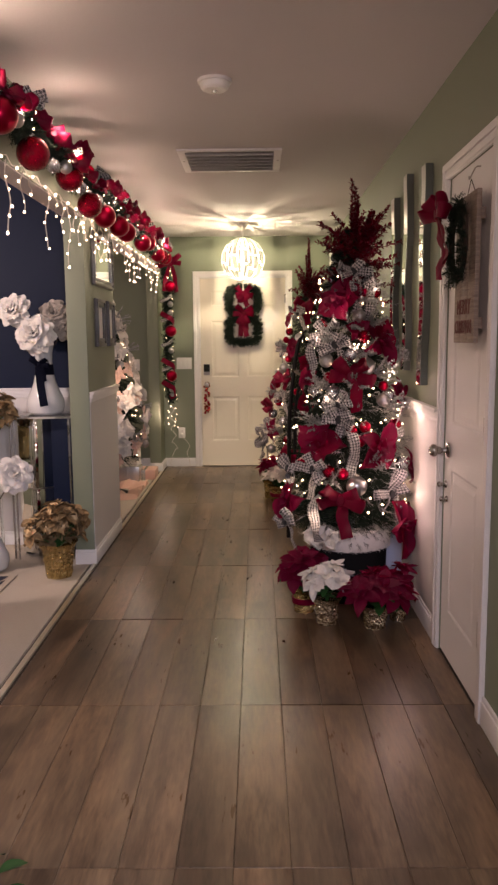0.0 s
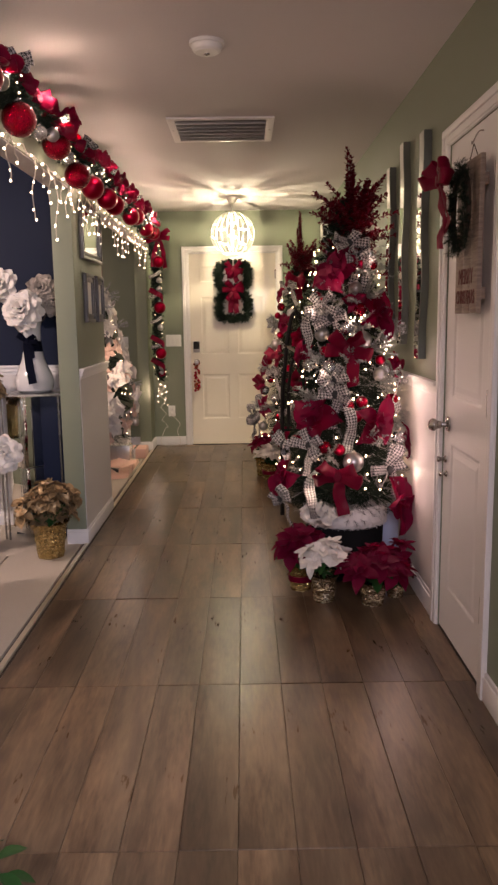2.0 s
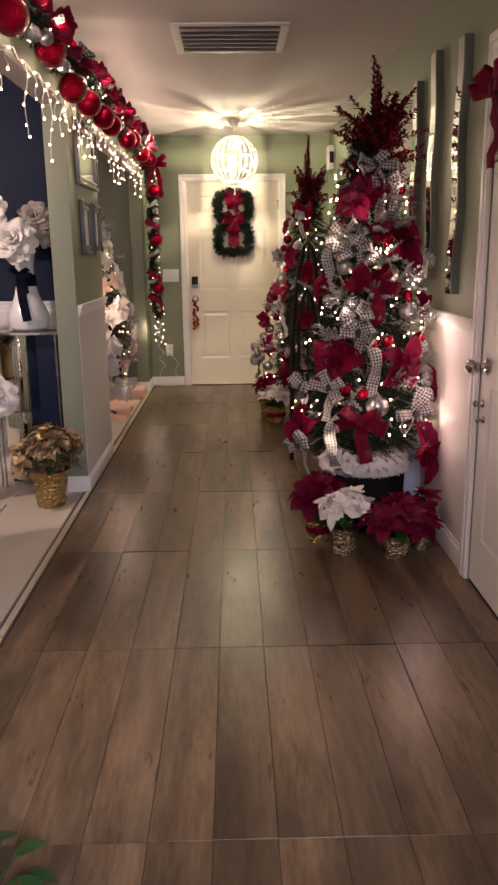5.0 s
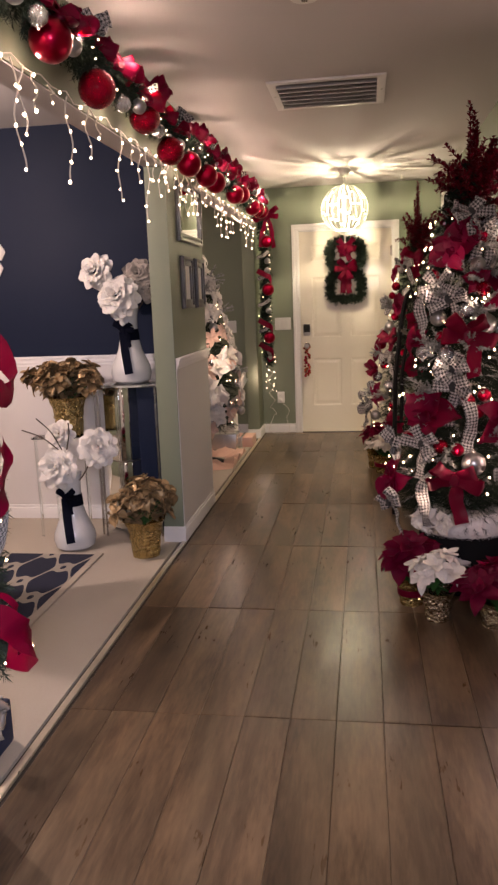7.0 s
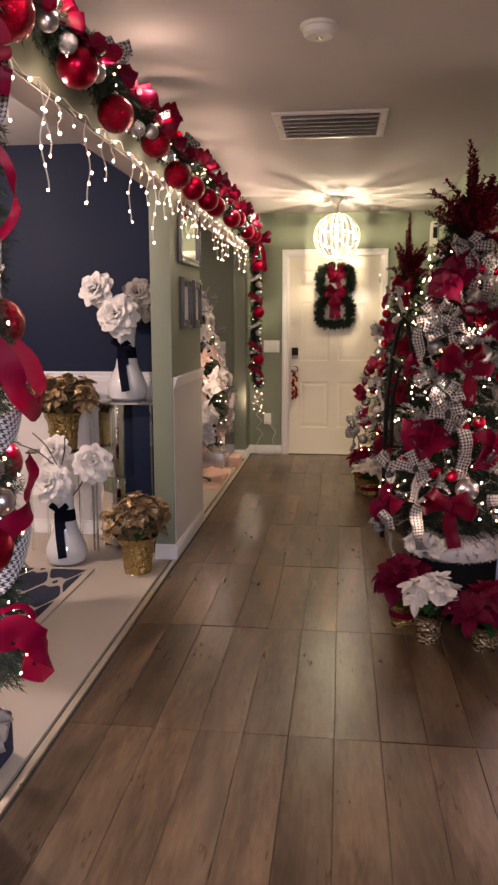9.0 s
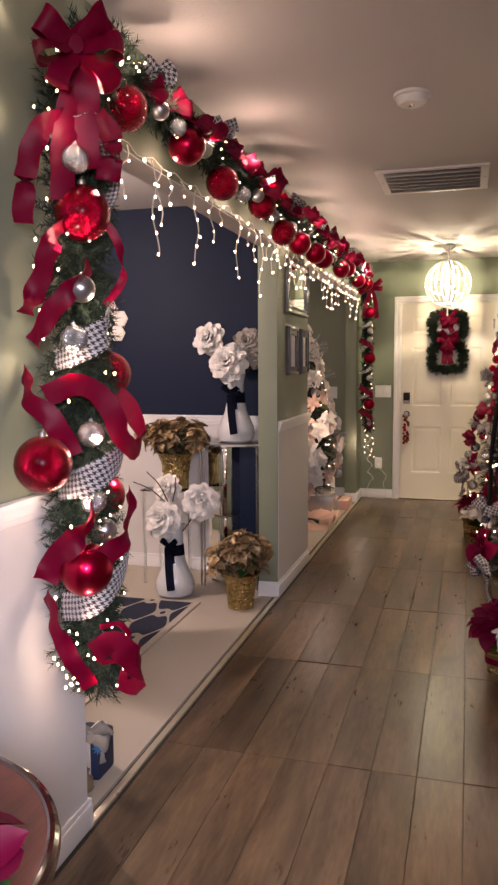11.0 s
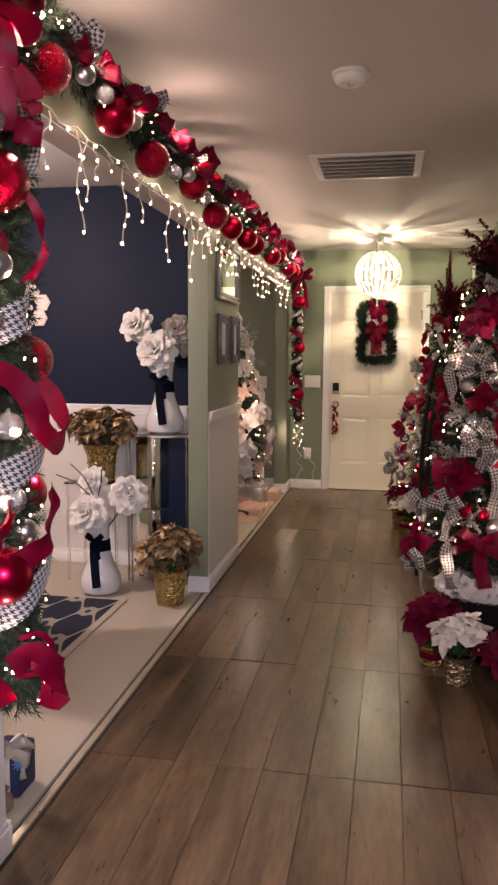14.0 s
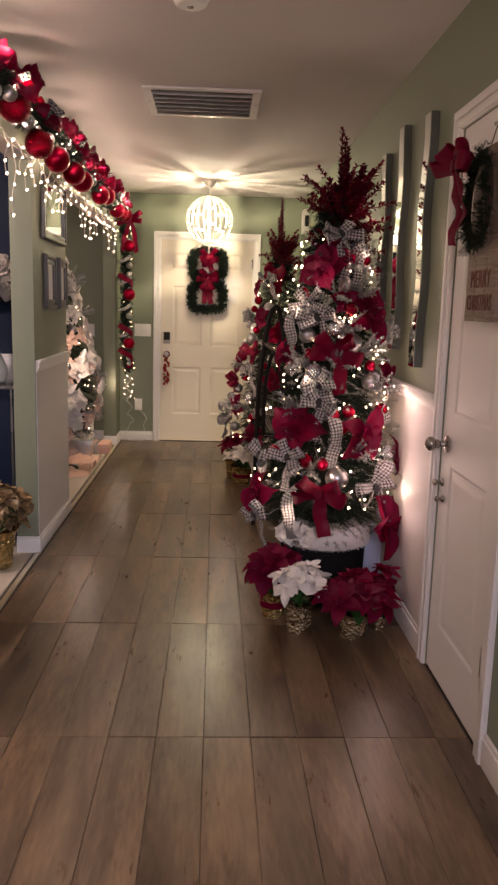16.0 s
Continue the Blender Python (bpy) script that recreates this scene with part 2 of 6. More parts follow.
GREEN = paint("sage_wall_paint", (0.195, 0.218, 0.150), 0.55, 0.06, 260.0, 0.10)
NAVY = paint("navy_wall_paint", (0.0030, 0.0080, 0.0265), 0.62, 0.10, 260.0, 0.10)
CEIL = paint("ceiling_paint", (0.58, 0.535, 0.525), 0.8, 0.05, 90.0, 0.35, big=0.9)
WHITE = paint("white_trim_paint", (0.76, 0.73, 0.71), 0.44, 0.05, 60.0, 0.05)
WAINS = paint("wainscot_paint", (0.62, 0.585, 0.56), 0.52, 0.05, 120.0, 0.08)
NAVY.node_tree.nodes["Principled BSDF"].inputs["Specular IOR Level"].default_value = 0.2
DOORP = paint("door_paint", (0.72, 0.655, 0.54), 0.32, 0.04, 40.0, 0.05, coat=0.2)
PLANK = plank_material()
GROUT = paint("dark_joint", (0.03, 0.024, 0.019), 0.8)
CARPET = carpet_material()
RUG = rug_material()
HOUND = houndstooth()
VELVET = varied("red_velvet_ribbon", (0.165, 0.0006, 0.020), 0.46, 0.15, 0.0, 0.0, 0.0, 300.0, 0.1)
REDPETAL = varied("red_velvet_petal", (0.120, 0.0006, 0.023), 0.55, 0.35, 0.0, 0.0, 0.0, 120.0, 0.2)
WHITEPETAL = varied("white_silk_petal", (0.70, 0.65, 0.60), 0.6, 0.08, 0.2, 0.0, 0.0, 120.0, 0.2, 0.15)
GREYPETAL = varied("taupe_silk_petal", (0.34, 0.29, 0.25), 0.6, 0.15, 0.2, 0.0, 0.0, 120.0, 0.2)
PINKPETAL = varied("blush_silk_petal", (0.62, 0.42, 0.34), 0.5, 0.2, 0.3, 0.0, 0.0, 120.0, 0.2)
NEEDLE = varied("fir_needles", (0.018, 0.028, 0.019), 0.5, 0.5, 0.0, 0.0, 0.0, 60.0, 0.0)
SILVERNEEDLE = varied("frosted_needles", (0.36, 0.36, 0.36), 0.3, 0.4, 0.0, 0.7, 0.0, 60.0, 0.0)
REDSPRIG = varied("red_glitter_sprig", (0.12, 0.004, 0.014), 0.42, 0.5, 0.0, 0.3, 0.2, 90.0, 0.2)
GOLDLEAF = varied("gold_leaf", (0.34, 0.225, 0.115), 0.40, 0.6, 0.0, 0.35, 0.1, 60.0, 0.3)
LEAF = varied("green_leaf", (0.022, 0.075, 0.018), 0.4, 0.3, 0.0, 0.0, 0.15, 60.0, 0.2)
REDBALL = ball_material("red_ball", (0.34, 0.0010, 0.024), False)
REDGLIT = ball_material("red_glitter_ball", (0.32, 0.0015, 0.018), True)
SILVERBALL = ball_material("silver_ball", (0.38, 0.37, 0.38), False)
SILVERGLIT = ball_material("silver_glitter_ball", (0.46, 0.46, 0.48), True)
GOLDFOIL = foil_material("gold_foil", (0.52, 0.38, 0.16))
CHAMPFOIL = foil_material("champagne_foil", (0.58, 0.48, 0.33))
BULB = glow("warm_bulb", (1.0, 0.70, 0.40), 8.0)
ICEBULB = glow("soft_white_bulb", (1.0, 0.75, 0.48), 8.0)
WIRE = paint("clear_wire", (0.62, 0.56, 0.48), 0.4)
GWIRE = paint("dark_wire", (0.02, 0.03, 0.02), 0.6)
BLACK = paint("black_metal", (0.010, 0.009, 0.009), 0.5, 0.2, 90.0, 0.1)
NICKEL = paint("brushed_nickel", (0.40, 0.37, 0.34), 0.28, 0.08, 200.0, 0.06, 1.0)
PEWTER = paint("pewter_frame", (0.12, 0.115, 0.105), 0.36, 0.25, 60.0, 0.5, 0.8)
STRIP = paint("aluminium_strip", (0.72, 0.62, 0.46), 0.30, 0.2, 30.0, 0.2, 0.7)
MIRROR = paint("mirror_silver", (0.86, 0.87, 0.86), 0.02, 0.01, 5.0, 0.0, 1.0)
MIRROR.node_tree.nodes["Principled BSDF"].inputs["Roughness"].links and MIRROR.node_tree.links.remove(MIRROR.node_tree.nodes["Principled BSDF"].inputs["Roughness"].links[0])
MIRROR.node_tree.nodes["Principled BSDF"].inputs["Roughness"].default_value = 0.02
CERAMIC = paint("white_ceramic", (0.60, 0.585, 0.575), 0.16, 0.03, 20.0, 0.03, coat=0.4)
NAVYVEL = paint("navy_velvet", (0.003, 0.004, 0.011), 0.9, 0.2, 300.0, 0.2)
FUR = paint("white_fur", (0.78, 0.74, 0.72), 0.95, 0.1, 240.0, 1.0)
BLACKFELT = paint("black_felt", (0.010, 0.010, 0.011), 0.9, 0.2, 300.0, 0.4)
for _s in (NAVYVEL, BLACKFELT, BLACK):
    _s.node_tree.nodes["Principled BSDF"].inputs["Specular IOR Level"].default_value = 0.08
PLASTIC = paint("white_plastic", (0.74, 0.72, 0.68), 0.4, 0.03, 40.0, 0.03)
# near-black: shade of duct, slots and closet as colour; also real black plastic
DARKGAP = paint("black_and_gap_shade", (0.012, 0.011, 0.010), 0.9)
WOODSIGN = wood_material("whitewashed_board", (0.15, 0.105, 0.08), (0.30, 0.23, 0.18), 0.6)
MAHOGANY = wood_material("mahogany", (0.085, 0.015, 0.012), (0.15, 0.032, 0.024), 0.36, (14, 2, 3), 0.08)
BROWNINK = paint("brown_lettering", (0.13, 0.035, 0.025), 0.6)
GLASS = glass_material("clear_glass")
PAPERPINK = paint("blush_wrapping_paper", (0.62, 0.36, 0.28), 0.4, 0.1)
PAPERSILVER = paint("silver_wrapping_paper", (0.6, 0.56, 0.52), 0.25, 0.1, 40.0, 0.3, 0.7)
NAVYPLAID = paint("navy_plaid_cloth", (0.012, 0.020, 0.060), 0.8, 0.5, 60.0, 0.3, big=40.0)
BURLAP = paint("burlap", (0.26, 0.18, 0.11), 0.95, 0.3, 300.0, 1.0)
SNOWBLUE = paint("blue_print", (0.06, 0.20, 0.42), 0.6)
SHADE = paint("white_globe_panel", (0.60, 0.61, 0.56), 0.85, 0.02, 30.0, 0.02)
SHADE.node_tree.nodes["Principled BSDF"].inputs["Transmission Weight"].default_value = 0.02
DARKPEWTER = paint("dark_pewter", (0.060, 0.055, 0.052), 0.36, 0.2, 60.0, 0.1)
_t = SHADE.node_tree
for _s in (VELVET, REDPETAL):
    _v = _s.node_tree
    _v.nodes["Principled BSDF"].inputs["Specular IOR Level"].default_value = 0.18
    _a, _b = _v.nodes.new("ShaderNodeBsdfTranslucent"), _v.nodes.new("ShaderNodeMixShader")
    _a.inputs[0].default_value = (0.46, 0.002, 0.046, 1)
    _b.inputs[0].default_value = 0.28
    _v.links.new(_v.nodes["Principled BSDF"].outputs[0], _b.inputs[1])
    _v.links.new(_a.outputs[0], _b.inputs[2])
    _v.links.new(_b.outputs[0], _v.nodes["Material Output"].inputs[0])
_tr, _mx = _t.nodes.new("ShaderNodeBsdfTranslucent"), _t.nodes.new("ShaderNodeMixShader")
_tr.inputs[0].default_value = (0.8, 0.84, 0.72, 1)
_mx.inputs[0].default_value = 0.065
_t.links.new(_t.nodes["Principled BSDF"].outputs[0], _mx.inputs[1])
_t.links.new(_tr.outputs[0], _mx.inputs[2])
_t.links.new(_mx.outputs[0], _t.nodes["Material Output"].inputs[0])
FILAMENT = glow("lamp_bulb", (1.0, 0.95, 0.72), 20.0)
BARK = paint("dark_trunk", (0.05, 0.03, 0.02), 0.9, 0.3, 60.0, 0.6)
BEADRED = ball_material("copper_bead", (0.55, 0.12, 0.04), True)
PALEBLUE = paint("pale_blue_box", (0.45, 0.52, 0.72), 0.4, 0.1)

# ---- mesh helpers ----


def world_of(ob):
    m = ob.matrix_basis.copy()
    if ob.parent:
        m = world_of(ob.parent) @ ob.matrix_parent_inverse @ m
    return m


def hang(ob, parent):
    if parent:
        ob.parent = parent
        ob.matrix_parent_inverse = world_of(parent).inverted()
    return ob


def mesh_of(name, bm, material, smooth=True, sharp=35):
    me = bpy.data.meshes.new(name)
    bm.normal_update()
    bm.to_mesh(me)
    bm.free()
    me.materials.append(material)
    if smooth:
        me.polygons.foreach_set("use_smooth", [True] * len(me.polygons))
        if sharp:
            me.set_sharp_from_angle(angle=radians(sharp))
    return me


def part(name, bm, material, parent, label="", smooth=True, sharp=35):
    """One bmesh as one object under a thing or a part, in world coordinates."""
    ob = hang(new(name, mesh_of(name, bm, material, smooth, sharp)), parent)
    return tagged(ob, label) if label else ob


def part_at(name, mesh, m, parent, label=""):
    """An object of its own on a shared mesh."""
    ob = new(name, mesh)
    ob.matrix_basis = m
    hang(ob, parent)
    return tagged(ob, label) if label else ob


def thing(name, at, label, category, group="", kind=""):
    ob = new(name)
    ob.empty_display_size = 0.05
    ob.matrix_basis = pose(*at)
    return tagged(ob, label, category, group, kind)


def solid(name, bm, material, label="", category="", kind="structure", smooth=True, group=""):
    ob = new(name, mesh_of(name, bm, material, smooth))
    return tagged(ob, label, category, group, kind)


def box(bm, x0, x1, y0, y1, z0, z1, bevel=0.0, m=None):
    r = bmesh.ops.create_cube(bm, size=1.0)
    t = Matrix.Translation(((x0 + x1) / 2, (y0 + y1) / 2, (z0 + z1) / 2)) @ Matrix.Diagonal((x1 - x0, y1 - y0, z1 - z0, 1))
    bmesh.ops.transform(bm, matrix=(m @ t) if m else t, verts=r["verts"])
    if bevel:
        edges = list({e for v in r["verts"] for e in v.link_edges})
        bmesh.ops.bevel(bm, geom=edges, offset=bevel, segments=2, profile=0.6, affect="EDGES")
    return bm


def boxes(rows, bevel=0.0):
    bm = bmesh.new()
    for r in rows:
        box(bm, *r, bevel=bevel)
    return bm


def lathe(profile, seg=32, m=None, bm=None, wobble=None):
    """Profile rows of radius and height, turned about z."""
    bm = bm or bmesh.new()
    rings = []
    for r, z in profile:
        if r < 1e-6:
            rings.append([bm.verts.new((0, 0, z))])
        else:
            ring = []
            for i in range(seg):
                a = 2 * math.pi * i / seg
                k = r * (1 + (wobble(a, z) if wobble else 0))
                ring.append(bm.verts.new((k * math.cos(a), k * math.sin(a), z)))
            rings.append(ring)
    made = [v for ring in rings for v in ring]
    for a, b in zip(rings, rings[1:]):
        for i in range(seg):
            j = (i + 1) % seg
            if len(a) == 1 and len(b) == 1:
                continue
            if len(a) == 1:
                bm.faces.new((a[0], b[j], b[i]))
            elif len(b) == 1:
                bm.faces.new((a[i], a[j], b[0]))
            else:
                bm.faces.new((a[i], a[j], b[j], b[i]))
    if m:
        bmesh.ops.transform(bm, matrix=m, verts=made)
    return bm


def tube(points, radius, seg=8, bm=None, closed=False, taper=None):
    """A round bar along points."""
    bm = bm or bmesh.new()
    pts = [Vector(p) for p in points]
    n = len(pts)
    rings, last = [], None
    for i, p in enumerate(pts):
        if closed:
            d = pts[(i + 1) % n] - pts[i - 1]
        else:
            d = pts[min(i + 1, n - 1)] - pts[max(i - 1, 0)]
        d = d.normalized() if d.length > 1e-9 else Vector((0, 0, 1))
        if last is None:
            last = d.orthogonal().normalized()
        last = (last - d * last.dot(d))
        last = last.normalized() if last.length > 1e-6 else d.orthogonal().normalized()
        s = d.cross(last)
        r = radius * (taper(i / max(n - 1, 1)) if taper else 1)
        rings.append([bm.verts.new(p + r * (math.cos(2 * math.pi * k / seg) * last + math.sin(2 * math.pi * k / seg) * s)) for k in range(seg)])
    pairs = list(zip(rings, rings[1:])) + ([(rings[-1], rings[0])] if closed else [])
    for a, b in pairs:
        for k in range(seg):
            bm.faces.new((a[k], a[(k + 1) % seg], b[(k + 1) % seg], b[k]))
    if not closed:
        bm.faces.new(rings[0][::-1])
        bm.faces.new(rings[-1])
    return bm


def strip(points, across, width, bm=None, cup=0.0, taper=None, ripple=0.0):
    """A ribbon along points; across: one direction or a direction per point. UVs in metres. It has a front and a back sheet."""
    bm = bm or bmesh.new()
    uv = bm.loops.layers.uv.verify()
    pts = [Vector(p) for p in points]
    n = len(pts)
    ups = [Vector(a) for a in across] if hasattr(across[0], "__len__") else [Vector(across)] * n
    length, rows = 0.0, []
    for i, p in enumerate(pts):
        d = (pts[min(i + 1, n - 1)] - pts[max(i - 1, 0)]).normalized()
        if i:
            length += (p - pts[i - 1]).length
        u = ups[i] - d * ups[i].dot(d)
        u = u.normalized() if u.length > 1e-5 else d.orthogonal().normalized()
        nn = d.cross(u)
        w = width * (taper(i / (n - 1)) if taper else 1)
        row = []
        for k in range(4):
            s = k / 3 - 0.5
            q = p + u * w * s + nn * cup * width * (0.25 - s * s) * 4 + nn * ripple * width * s * math.sin(length * 62 + 2.5 * s)
            row.append((bm.verts.new(q + nn * 0.0006), bm.verts.new(q - nn * 0.0006), (length, (s + 0.5) * w)))
        rows.append(row)
    for a, b in zip(rows, rows[1:]):
        for k in range(3):
            for side in (0, 1):
                f = bm.faces.new((a[k][side], a[k + 1][side], b[k + 1][side], b[k][side]) if side == 0 else (b[k][1], b[k + 1][1], a[k + 1][1], a[k][1]))
                src = (a[k], a[k + 1], b[k + 1], b[k]) if side == 0 else (b[k], b[k + 1], a[k + 1], a[k])
                for lp, s in zip(f.loops, src):
                    lp[uv].uv = s[2]
    return bm


def facing(direction, at=(0, 0, 0), spin=0.0):
    """A pose whose z axis points along direction."""
    return Matrix.Translation(at) @ Vector(direction).to_track_quat("Z", "Y").to_matrix().to_4x4() @ Matrix.Rotation(spin, 4, "Z")


def raw(name, verts, faces, material, parent, smooth=False, label="", kind=""):
    me = bpy.data.meshes.new(name)
    me.from_pydata(verts, [], faces)
    me.materials.append(material)
    if smooth:
        me.polygons.foreach_set("use_smooth", [True] * len(me.polygons))
    ob = hang(new(name, me), parent)
    return tagged(ob, label, kind=kind)


class Needles:
    """Collects fir twigs: a stem and thin needles round it."""

    def __init__(self, seed):
        self.v, self.f, self.r = [], [], random.Random(seed)

    def twig(self, base, direction, length, count, size, width=0.0016, droop=0.0, fan=0.9):
        r = self.r
        d = Vector(direction).normalized()
        o = d.orthogonal().normalized()
        s = d.cross(o)
        base = Vector(base)

        def on(t):
            return base + d * length * t + Vector((0, 0, -droop * length * t * t))

        a, b = on(0), on(1)
        k = len(self.v)
        self.v += [a + o * 0.0016, a - o * 0.0016, b]
        self.f.append((k, k + 1, k + 2))
        for i in range(count):
            t = 0.12 + 0.88 * (i + r.random()) / count
            p = on(t)
            g = r.random() * 6.283
            out = (o * math.cos(g) + s * math.sin(g)) * fan + d * (0.45 + 0.5 * t) + Vector((r.uniform(-.2, .2), r.uniform(-.2, .2), r.uniform(-.2, .2)))
            out.normalize()
            w = out.orthogonal().normalized() * width
            q = p + out * size * r.uniform(0.7, 1.15)
            k = len(self.v)
            self.v += [p + w, p - w, q]
            self.f.append((k, k + 1, k + 2))

    def done(self, name, material, parent, label="", kind="stuff"):
        return raw(name, [tuple(p) for p in self.v], self.f, material, parent, False, label, kind)


def petal(bm, m, length, width, curl=0.3, fold=0.15, tip=1.0, rows=5):
    """A pointed petal along x of m, rising by curl."""
    cols = []
    for i in range(rows + 1):
        t = i / rows
        w = width * (math.sin(math.pi * min(t * 0.92 + 0.06, 1.0)) ** (0.8 * tip)) * (1 if i < rows else 0.06)
        z = curl * length * (t * t) if curl > 0 else curl * length * t * t
        x = length * t
        cols.append([bm.verts.new(m @ Vector((x, -w / 2, z + fold * w))), bm.verts.new(m @ Vector((x, 0, z))), bm.verts.new(m @ Vector((x, w / 2, z + fold * w)))])
    for a, b in zip(cols, cols[1:]):
        for k in range(2):
            bm.faces.new((a[k], a[k + 1], b[k + 1], b[k]))


def poinsettia(bm, m, radius, rng, rings=((6, 1.0, 0.05), (5, 0.68, 0.35)), width=0.55):
    for n, k, lift in rings:
        off = rng.random() * 6.28
        for i in range(n):
            a = off + 2 * math.pi * i / n + rng.uniform(-0.2, 0.2)
            q = m @ Matrix.Rotation(a, 4, "Z") @ Matrix.Rotation(-lift - rng.uniform(-0.1, 0.2), 4, "Y")
            petal(bm, q, radius * k * rng.uniform(0.85, 1.1), radius * k * width * rng.uniform(0.9, 1.1), rng.uniform(-0.5, 0.3), 0.2)


def velvet_flower(bm, m, r, rng, rings=((6, 1.0, 0.15), (5, 0.75, 0.62))):
    """Wide, cupped and ruffled petals in two rings."""
    for ring, (n, k, lift) in enumerate(rings):
        off = rng.random() * 6.28
        for i in range(n):
            a = off + 2 * math.pi * i / n + rng.uniform(-0.22, 0.22)
            q = m @ Matrix.Rotation(a, 4, "Z") @ Matrix.Rotation(-lift - rng.uniform(-0.2, 0.25), 4, "Y") @ Matrix.Rotation(rng.uniform(-0.35, 0.35), 4, "X")
            L = r * k * rng.uniform(0.85, 1.15)
            W = L * rng.uniform(0.72, 0.95)
            ph, curl, deep = rng.uniform(0, 6.28), rng.uniform(-0.55, -0.1), rng.uniform(0.5, 1.1)
            grid = []
            for u in range(6):
                t = u / 5
                w = W * math.sin(math.pi * min(1, 0.10 + 0.88 * t ** 0.85)) ** 0.75
                row = []
                for v in range(5):
                    s = v / 4 - 0.5
                    z = L * (deep * s * s * (1 - 0.4 * t) + 0.30 * t + curl * t ** 3 + 0.07 * t * math.sin(9 * s + ph + 3 * t))
                    row.append(bm.verts.new(q @ Vector((L * t * (1 - 0.5 * s * s * t), w * s, z))))
                grid.append(row)
            for u in range(5):
                for v in range(4):
                    bm.faces.new((grid[u][v], grid[u][v + 1], grid[u + 1][v + 1], grid[u + 1][v]))


def rose(bm, m, r, rng):
    """A full open rose: rings of cupped, wide petals."""
    for ring, (n, rad, tilt, size) in enumerate(((3, 0.10, 1.40, 0.38), (4, 0.20, 1.20, 0.50), (5, 0.32, 0.95, 0.62), (6, 0.48, 0.66, 0.70), (7, 0.60, 0.34, 0.74), (7, 0.66, 0.05, 0.74))):
        for i in range(n):
            a = 2 * math.pi * (i + 0.5 * (ring % 2)) / n + rng.uniform(-0.15, 0.15)
            q = m @ Matrix.Rotation(a, 4, "Z") @ Matrix.Translation((r * rad * 0.55, 0, r * 0.085 * (5 - ring))) @ Matrix.Rotation(-tilt - rng.uniform(-0.25, 0.25), 4, "Y") @ Matrix.Rotation(rng.uniform(-0.25, 0.25), 4, "X")
            L, W = r * size, r * size * 1.25
            grid = []
            for u in range(5):
                t = u / 4
                row = []
                for v in range(5):
                    s = v / 4 - 0.5
                    w = W * (0.45 + 0.55 * math.sin(math.pi * min(1, t * 0.75 + 0.12)))
                    z = L * (0.9 * s * s * (1 - 0.5 * t) - 0.28 * t ** 3 + 0.07 * t * math.sin(11 * s + 2.3 * ring + 1.7 * i))
                    x = L * t * (1 - 1.35 * s * s * t)
                    row.append(bm.verts.new(q @ Vector((x, w * s, z))))
                grid.append(row)
            for u in range(4):
                for v in range(4):
                    bm.faces.new((grid[u][v], grid[u][v + 1], grid[u + 1][v + 1], grid[u + 1][v]))


def bow(name, parent, m, size, width, material, rng, loops=4, tails=2, tail=1.6, label=""):
    """Ribbon bow in the xy plane of m, with z to the viewer and -y down; the loops lie broad side out."""
    bm = lathe([(0.0, -0.3), (0.8, -0.25), (1.0, 0.0), (0.8, 0.25), (0.0, 0.3)], 10, m @ Matrix.Translation((0, 0, 0.26 * size)) @ Matrix.Diagonal((width * 0.34, width * 0.42, width * 0.5, 1)))
    knot = part(name, bm, material, parent, label)
    for i in range(loops):
        side = 1 if i % 2 == 0 else -1
        a = 0.62 - 0.80 * (i // 2) + rng.uniform(-0.22, 0.22)
        ax, ay = math.cos(a) * side, math.sin(a)
        L = size * rng.uniform(0.75, 1.1)
        lift = rng.uniform(0.35, 0.8)
        skew = rng.uniform(-1.3, 1.3)
        pts, ups = [], []
        for k in range(17):
            t = k / 16
            rr = L * math.sin(math.pi * t) ** 0.8
            z = size * (0.10 + lift * math.sin(math.pi * min(1, 1.25 * t)) * (1 - t) - 0.05 * t)
            side_step = skew * 0.25 * L * (t - 0.3)
            pts.append(m @ Vector((rr * ax - ay * side_step, rr * ay + ax * side_step, z)))
            ups.append(m.to_3x3() @ Vector((-ay, ax, skew + 0.25 * math.sin(5 * t))))
        part("loop", strip(pts, ups, width, None, 0.07, lambda t: 0.62 + 0.38 * math.sin(math.pi * t) ** 0.6, 0.22), material, knot)
    for i in range(tails):
        side = (1 if i % 2 == 0 else -1) * rng.uniform(0.5, 1.1)
        L = size * tail * rng.uniform(0.75, 1.15)
        ph = rng.uniform(0, 3)
        pts = []
        for k in range(12):
            t = k / 11
            pts.append(m @ Vector((side * (0.06 + 0.42 * t) * size + 0.07 * size * math.sin(5 * t + ph), -L * t, 0.10 * size * math.sin(6 * t + ph) + 0.12 * size * (1 - t))))
        part("tail", strip(pts, m.to_3x3() @ Vector((1, 0.3 * side, 0.3 * side)), width * 0.9, None, 0.06, lambda t: 0.45 + 0.55 * min(1, 3 * t), 0.3), material, knot)
    return knot


def sphere_mesh(name, r, material, seg=20, rings=12, cap=None):
    prof = [(r * math.sin(math.pi * i / rings), -r * math.cos(math.pi * i / rings)) for i in range(rings + 1)]
    prof[0], prof[-1] = (0, -r), (0, r)
    bm = lathe(prof, seg)
    return mesh_of(name, bm, material, True, 0)


